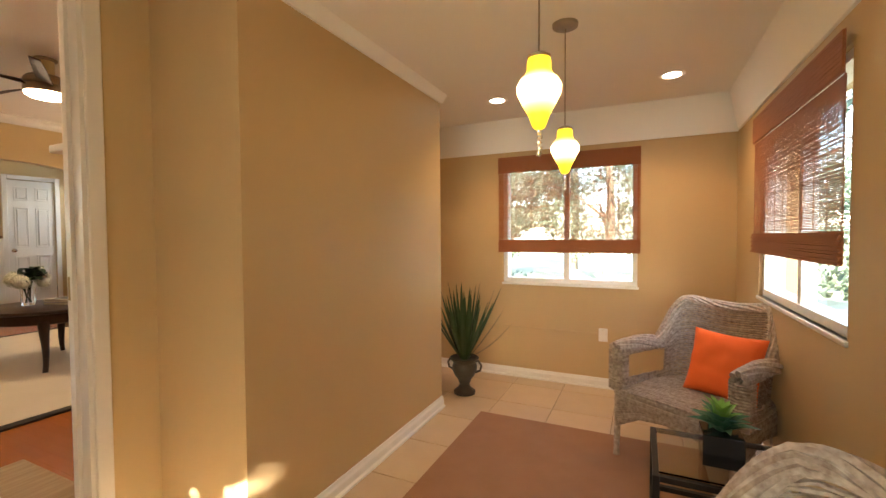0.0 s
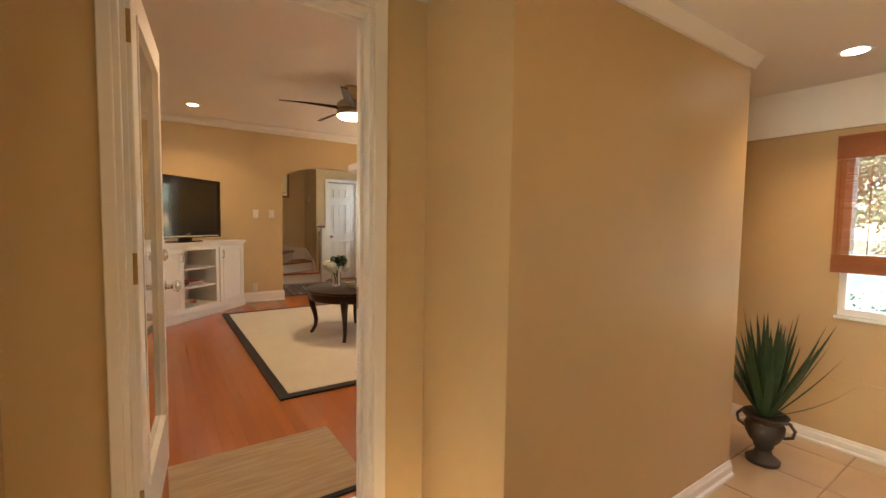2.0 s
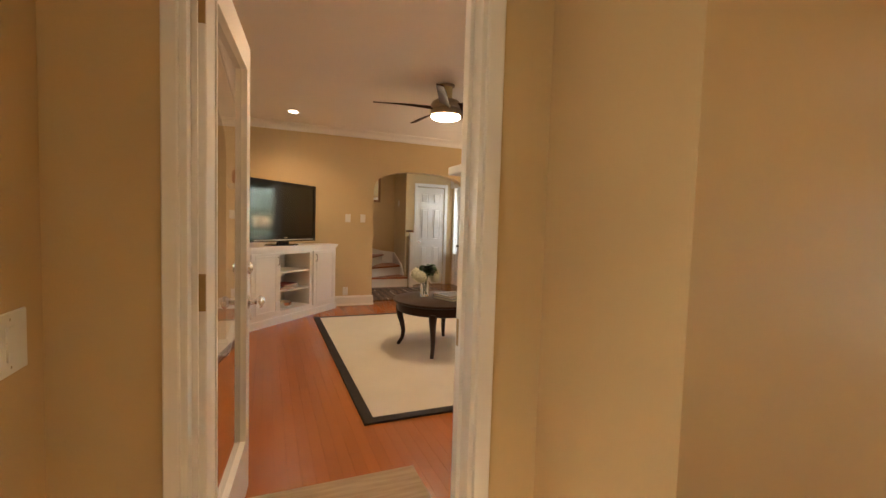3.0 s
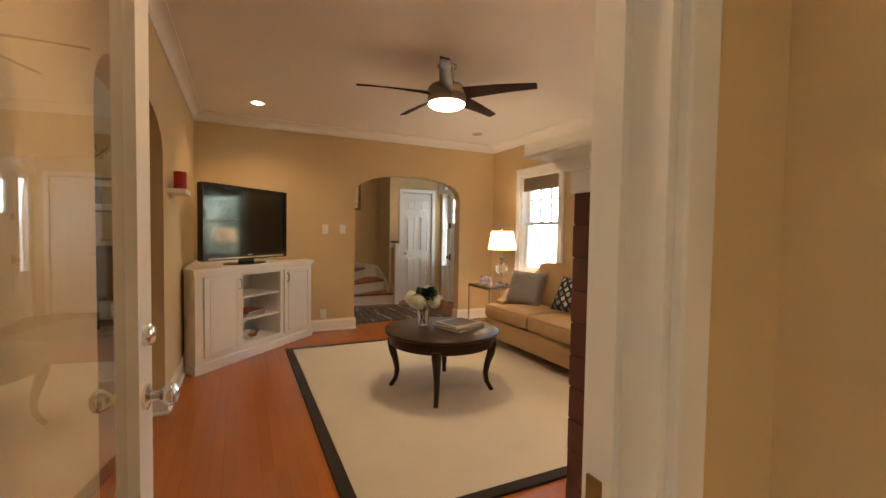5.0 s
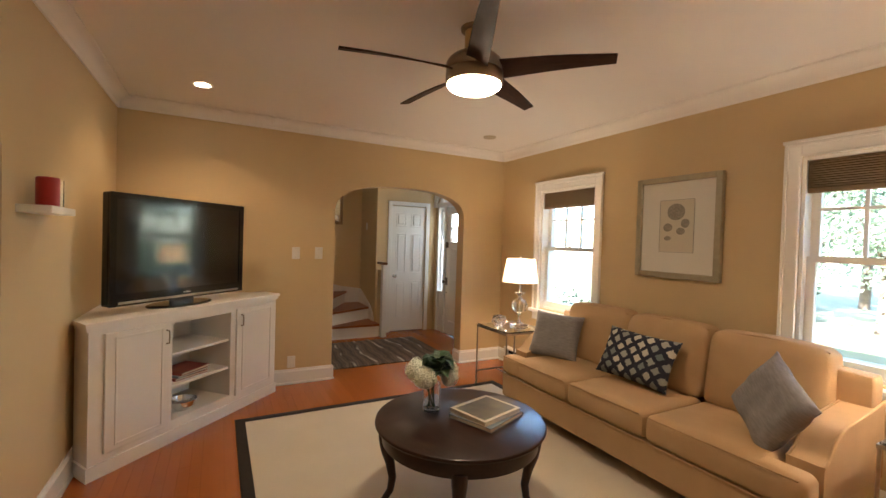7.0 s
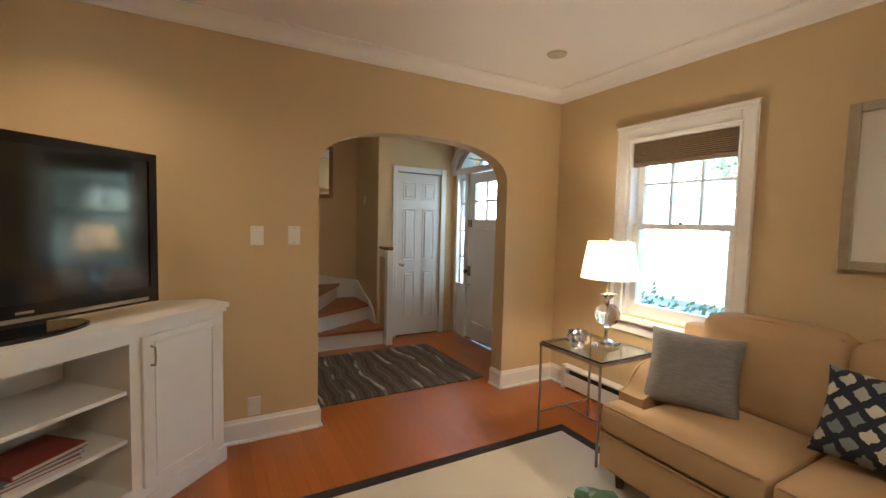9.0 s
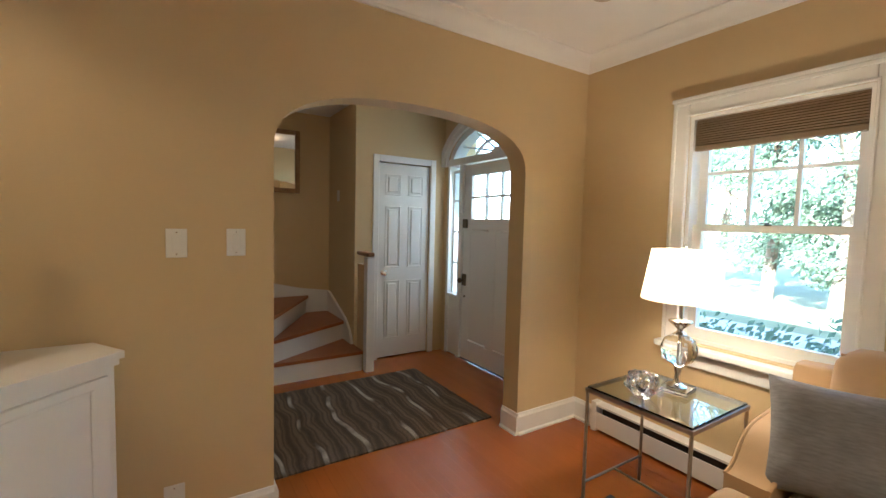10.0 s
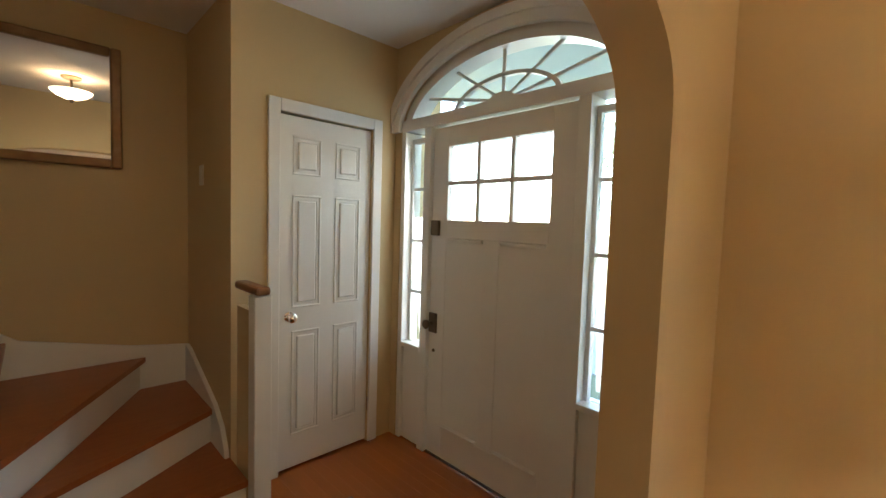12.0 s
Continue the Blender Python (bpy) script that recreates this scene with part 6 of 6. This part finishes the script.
def wicker_chair(m, label):
    c = thing("wicker_armchair", m, label, "chair", "wicker chairs")
    strand = 0.0056

    def shell(s, v):
        """Point of the back-and-arm shell: s from one arm front to the other, v from seat to rim."""
        a = math.pi * s
        co, si = math.cos(a), max(0.0, math.sin(a))
        x = -0.315 * math.copysign(abs(co) ** 0.6, co)
        y = -0.27 + 0.54 * si ** 0.6
        f = (y + 0.27) / 0.54
        g = min(1, max(0, (f - 0.60) / 0.36))
        top = 0.585 + 0.275 * g * g * (3 - 2 * g) - 0.045 * max(0, 1 - (x / 0.24) ** 2) * (f > 0.9)
        z = 0.36 + v * (top - 0.36)
        return Vector((x * (1 + 0.10 * v * f ** 3), y + 0.11 * v * f ** 3, z)), f

    def rope(path, r, turns, bm):
        """Strands laid round a core, as a bound rim."""
        for k in range(7):
            pts = []
            for i, p in enumerate(path):
                d = (path[min(i + 1, len(path) - 1)] - path[max(i - 1, 0)]).normalized()
                e = d.cross(Vector((0.13, 0.21, 0.97))).normalized()
                f = d.cross(e)
                a = 2 * math.pi * (k / 7 + turns * i / len(path))
                pts.append(p + r * (math.cos(a) * e + math.sin(a) * f))
            tube(pts, r * 0.52, 5, bm)
        return bm
    bm = bmesh.new()
    rows, cols = 38, 72
    for r in range(rows):
        v = (r + 0.5) / rows
        pts = []
        for i in range(cols + 1):
            p, f = shell(i / cols, v)
            if (0.20 < f < 0.74 and 0.415 < p.z < 0.545) or (f < 0.62 and r % 2):
                if len(pts) > 1:
                    tube(pts, strand, 5, bm)
                pts = []
                continue
            nrm = Vector((p.x, p.y + 0.1, 0)).normalized()
            pts.append(p + nrm * (0.0035 if (i // 2 + r) % 2 else -0.0035))
        if len(pts) > 1:
            tube(pts, strand, 5, bm)
    tagged(part("woven_back", bm, WICKER, c, smooth=True), kind="stuff")
    rim = [shell(i / 80, 1.0)[0] + Vector((0, 0, 0.008)) for i in range(81)]
    tagged(part("rim", rope(rim, 0.021, 2.5, bmesh.new()), WICKER, c, "", True), "thick bound wicker rim", kind="stuff")
    for e in (0.0, 1.0):
        q = shell(e, 1.0)[0]
        bm = bmesh.new()
        for k in range(15):
            z = 0.375 + 0.0145 * k
            tube([(q.x - 0.045, q.y + 0.03, z), (q.x - 0.04, q.y - 0.022, z), (q.x, q.y - 0.034, z), (q.x + 0.04, q.y - 0.022, z), (q.x + 0.045, q.y + 0.03, z)], 0.0075, 5, bm)
        tagged(part("arm_front", bm, WICKER, c, "", True), "woven front panel of the arm", kind="stuff")
        arm_top = [Vector((q.x, q.y - 0.03 + 0.37 * k / 12, 0.60 + 0.012 * math.sin(k / 12 * math.pi))) for k in range(13)]
        tagged(part("arm_top", rope(arm_top, 0.030, 0.4, bmesh.new()), WICKER, c, "", True), "rounded woven arm top", kind="stuff")
    bm = bmesh.new()
    for k in range(44):
        y = -0.30 + 0.52 * k / 43
        tube([(-0.29, y, 0.372), (-0.15, y, 0.380 + 0.003 * (k % 2)), (0, y, 0.383 - 0.003 * (k % 2)), (0.15, y, 0.380 + 0.003 * (k % 2)), (0.29, y, 0.372)], 0.0066, 5, bm)
    tagged(part("woven_seat", bm, WICKER, c, smooth=True), kind="stuff")
    part("seat_frame", tube([(-0.305, -0.295, 0.36), (0.305, -0.295, 0.36), (0.29, 0.22, 0.36), (-0.29, 0.22, 0.36)], 0.016, 8, close=True), WICKER, c, smooth=True)
    bm = bmesh.new()
    for r in range(15):
        z = 0.352 - 0.0125 * r
        lift = 0.006 * r
        tube([(-0.31, 0.18, z + 0.004 * r), (-0.318, -0.05, z + lift), (-0.318, -0.27, z), (-0.29, -0.315, z), (-0.15, -0.322, z + lift), (0.0, -0.325, z + lift * 1.3), (0.15, -0.322, z + lift), (0.29, -0.315, z), (0.318, -0.27, z), (0.318, -0.05, z + lift), (0.31, 0.18, z + 0.004 * r)], strand, 5, bm)
    tagged(part("woven_skirt", bm, WICKER, c, smooth=True), kind="stuff")
    for x, y in ((-0.295, -0.295), (0.295, -0.295), (-0.27, 0.22), (0.27, 0.22)):
        part("leg", tube([(x, y, 0.37), (x * 1.01, y * 1.01, 0.18), (x * 1.02, y * 1.02, 0.03), (x * 1.02, y * 1.02, 0.0)], [0.02, 0.018, 0.015, 0.018], 10), WICKER, c, smooth=True)
    return c


FC = FLOOR_P + 0.0095
wicker_chair(pose(0.02, 3.075, FC, 0, 0, -32), "grey-washed wicker armchair with an orange pillow")
wicker_chair(pose(-0.145, 1.01, FC, 0, 0, -60), "grey-washed wicker armchair beside the side table")
pillow(pose(0.14, 3.10, FC + 0.545, -20, 2, -30), 0.36, 0.36, 0.13, ORANGE_FAB, "bright orange throw pillow on the wicker chair")

tb = thing("side_table", pose(0.0, 2.24, FC), "black metal side table with a glass top", "table")
w, d, h = 0.44, 0.40, 0.41
for sx in (-1, 1):
    for sy in (-1, 1):
        part("leg", box(bmesh.new(), (sx * w / 2 - 0.012, sy * d / 2 - 0.012, 0), (sx * w / 2 + 0.012, sy * d / 2 + 0.012, h), 0.002), BLACK_METAL, tb)
for z in (0.14, h - 0.02):
    part("frame_rail", boxes(*[((-w / 2 + 0.012, s * d / 2 - 0.01, z), (w / 2 - 0.012, s * d / 2 + 0.01, z + 0.02)) for s in (-1, 1)], *[((s * w / 2 - 0.01, -d / 2 + 0.012, z), (s * w / 2 + 0.01, d / 2 - 0.012, z + 0.02)) for s in (-1, 1)]), BLACK_METAL, tb)
part("glass_top", box(bmesh.new(), (-w / 2 + 0.01, -d / 2 + 0.01, h + 0.0005), (w / 2 - 0.01, d / 2 - 0.01, h + 0.008), 0.002), GLASS, tb, "clear glass top")

su = thing("succulent_planter", pose(0.0, 2.22, FC + 0.419), "teal succulent in a square black planter", "plant")
part("planter", box(bmesh.new(), (-0.065, -0.065, 0), (0.065, 0.065, 0.115), 0.004), TV_BLACK, su, "glossy black square planter")
rnd = random.Random(5)
for k in range(34):
    a = k * 2.4
    f = k / 34
    rad, up = 0.125 * (1 - 0.6 * f), 0.13 + 0.10 * f
    b = (0.012 * math.cos(a), 0.012 * math.sin(a), 0.11 + 0.03 * f)
    part("leaf", blade(b, (rad * math.cos(a), rad * math.sin(a), up + rnd.uniform(-0.01, 0.02)), 0.05, 0.012, 5, fold=0.4), LEAF_LIME if f > 0.68 else LEAF_TEAL, su)

wall_plate(pose(-0.555, Y_FAR, 0.235), "white power outlet fed by a surface raceway", "outlet", 0.07, 0.11)
rw = thing("cable_raceway", pose(-1.18, Y_FAR, 0.24), "thin painted cable raceway along the wall", "raceway")
part("channel", box(bmesh.new(), (-0.6, -0.012, -0.008), (0.585, 0, 0.008), 0.003), PORCH_WALL, rw)

# glazed doors assumed behind the walker, unseen, where the low sun comes in
sg = thing("door_2", pose(-0.6, -1.47, -0.10), "white framed glazed double doors to the garden", "door", kind="structure")
for a, b in ((-0.8, 0.0), (0.0, 0.8)):
    part("leaf_frame", boxes(((a, -0.02, 0), (a + 0.07, 0.02, 2.05)), ((b - 0.07, -0.02, 0), (b, 0.02, 2.05)), ((a + 0.07, -0.02, 0), (b - 0.07, 0.02, 0.12)), ((a + 0.07, -0.02, 1.95), (b - 0.07, 0.02, 2.05))), TRIM, sg)

# ---- outside ----
PORCH_BLUE = mat("pale_blue_porch_paint", (0.50, 0.60, 0.64), 0.6, second=(0.54, 0.63, 0.67), scale=3, bump=0.1)
structure("ceiling_front_porch", boxes(((-9.9, 4.75, 2.62), (-6.9, 6.1, 2.70))), PORCH_BLUE, "pale blue painted ceiling of the front porch", "ceiling")
structure("ground", boxes(((-60, -60, -0.9), (60, 90, -0.45))), LAWN, "green lawn round the house", "ground")
structure("driveway", boxes(((-40, 7.6, -0.46), (30, 11.2, -0.435))), CONCRETE, "pale concrete driveway across the garden", "driveway")
structure("roof", boxes(((-10.2, -3.6, 3.3), (-2.0, 4.7, 3.4)), ((-2.0, -1.8, 2.35), (0.9, 4.6, 2.42))), BARK, "dark roof over the house", "roof")


def foliage(bm, rnd, c, r, n, size):
    for k in range(n):
        u = Vector((rnd.gauss(0, 1), rnd.gauss(0, 1), rnd.gauss(0, 1))).normalized()
        p = Vector(c) + Vector((u.x * r[0], u.y * r[1], u.z * r[2])) * rnd.uniform(0.35, 1.0) ** 0.6
        q = Vector((rnd.gauss(0, 1), rnd.gauss(0, 1), rnd.gauss(0, 1))).normalized()
        e = q.orthogonal().normalized()
        f = q.cross(e)
        s = size * rnd.uniform(0.6, 1.3)
        bm.faces.new([bm.verts.new(p + e * s), bm.verts.new(p + f * s * 0.5), bm.verts.new(p - e * s), bm.verts.new(p - f * s * 0.5)])


def tree(x, y, h, r, seed, leaf=0.16, n=1500, low=0.35):
    rnd = random.Random(seed)
    t = thing("tree", pose(x, y, -0.45), "leafy green garden tree", "tree", "garden trees")
    part("trunk", tube([(0, 0, 0), (0.1, 0.05, h * 0.3), (0.0, 0.1, h * 0.6), (0.05, 0, h * 0.9)], [0.16, 0.12, 0.08, 0.02], 10), BARK, t, smooth=True)
    bm = bmesh.new()
    for k in range(7):
        a = k * 2.4
        z = h * rnd.uniform(low, 0.7)
        tube([(0, 0, z), (r * 0.4 * math.cos(a), r * 0.4 * math.sin(a), z + h * 0.12), (r * 0.8 * math.cos(a), r * 0.8 * math.sin(a), z + h * 0.16)], [0.05, 0.03, 0.01], 6, bm)
    part("limbs", bm, BARK, t, smooth=True)
    bm = bmesh.new()
    for k in range(14):
        a = rnd.uniform(0, 6.28)
        q = rnd.uniform(0.1, 0.8) * r
        z = h * rnd.uniform(low, 0.95)
        cr = r * rnd.uniform(0.3, 0.5)
        foliage(bm, rnd, (q * math.cos(a), q * math.sin(a), z), (cr, cr, cr * 0.7), n // 14, leaf)
    part("crown", bm, LEAVES, t)
    return t


def bush(x, y, r, h, seed, flower=None):
    rnd = random.Random(seed)
    t = thing("bush", pose(x, y, -0.45), "low green garden shrub" + (" with pink flowers" if flower else ""), "bush", "garden bushes")
    bm = bmesh.new()
    for k in range(8):
        tube([(0, 0, 0), (r * 0.5 * math.cos(k), r * 0.5 * math.sin(k), h * 0.6)], [0.015, 0.006], 5, bm)
    part("stems", bm, BARK, t)
    bm = bmesh.new()
    for k in range(6):
        a = k * 1.05
        foliage(bm, rnd, (r * 0.45 * math.cos(a), r * 0.45 * math.sin(a), h * rnd.uniform(0.35, 0.65)), (r * 0.5, r * 0.5, h * 0.4), 260, 0.032)
    part("leaves", bm, LEAVES, t)
    return t


for k, (x, y, h, r) in enumerate(((-10.0, 15, 7, 2.6), (-8.2, 13.5, 6, 2.0), (-6.8, 15, 8, 3.0), (-4.2, 13.5, 6, 2.3), (-1.2, 14, 7.5, 2.8), (2.5, 13.5, 7, 2.8), (6.5, 7, 7, 2.8), (5.5, 2.5, 6.5, 2.4), (7, 14, 9, 3.2), (2.9, 6.6, 5.5, 1.7), (-3, 20, 10, 4), (-9, 21, 10, 4), (-6, 18.5, 9, 3.6), (-12.5, 18, 9, 3.6), (0.5, 18.5, 9, 3.6))):
    tree(x, y, h, r, 20 + k, 0.06, 12600, 0.16)
for k, (x, y, r, h) in enumerate(((-7.0, 5.3, 0.5, 1.45), (-6.3, 5.25, 0.5, 1.5), (-5.6, 5.4, 0.45, 1.35), (-4.4, 6.2, 0.6, 0.8), (-3.3, 6.4, 0.6, 0.8), (-1.9, 7.0, 0.7, 1.0), (0.4, 7.5, 0.8, 1.1))):
    bush(x, y, r, h, 60 + k)
tree(3.5, 3.7, 5.5, 1.8, 95, 0.06, 9000, 0.12)
bush(1.75, 3.5, 0.8, 1.25, 70)
# unseen trees added to break up the low sun at the garden doors
tree(-0.3, -4.0, 4.6, 1.6, 91, 0.085, 9000, 0.25)
tree(1.2, -4.2, 4.8, 1.7, 93, 0.085, 11000, 0.2)
# unseen tree added to keep the sun off the side window
tree(2.4, -2.9, 6.0, 1.5, 92, 0.2, 2600, 0.25)

# ---- floor pieces: oak boards and tiles ----
def boards(parent_name, x0, x1, y0, y1, width, label, seed):
    f = thing(parent_name, pose(x0, y0, 0), label, "floor", kind="structure")
    rnd = random.Random(seed)
    bm = bmesh.new()
    box(bm, (-0.5, -0.5, -0.5), (0.5, 0.5, 0.5))
    me = bpy.data.meshes.new("board")
    bm.to_mesh(me)
    bm.free()
    me.materials.append(OAK)
    y = 0.0
    while y < y1 - y0 - 0.01:
        x = -rnd.uniform(0, 1.3)
        wd = min(width, y1 - y0 - y)
        while x < x1 - x0:
            ln = rnd.uniform(1.5, 2.4)
            a, b = max(0, x), min(x + ln, x1 - x0)
            x += ln
            if b - a > 0.02:
                ob = new("board", me)
                ob.parent = f
                ob.matrix_local = Matrix.LocRotScale(((a + b) / 2, y + wd / 2, -0.006), None, (b - a - 0.0007, wd - 0.0006, 0.012 - rnd.uniform(0, 0.0003)))
        y += width
    return f


boards("floor_living_room", -7.51, -2.26, 0.0, 4.21, 0.062, "orange oak strip floor", 3)
boards("floor_hall", -9.12, -7.51, 0.9, 4.21, 0.062, "orange oak strip floor of the hall", 5)
tf = thing("floor_sunroom", pose(0, 0, FLOOR_P), "sand coloured square floor tiles", "floor", kind="structure")
bm = bmesh.new()
box(bm, (-0.202, -0.202, -0.01), (0.202, 0.202, 0.0), 0.003, 1)
tile_mesh = bpy.data.meshes.new("tile")
bm.to_mesh(tile_mesh)
bm.free()
tile_mesh.materials.append(TILE)
for i in range(7):
    for j in range(15):
        ob = new("tile", tile_mesh)
        ob.parent = tf
        ob.matrix_local = pose(-1.88 + 0.41 * i, -1.64 + 0.41 * j, 0)
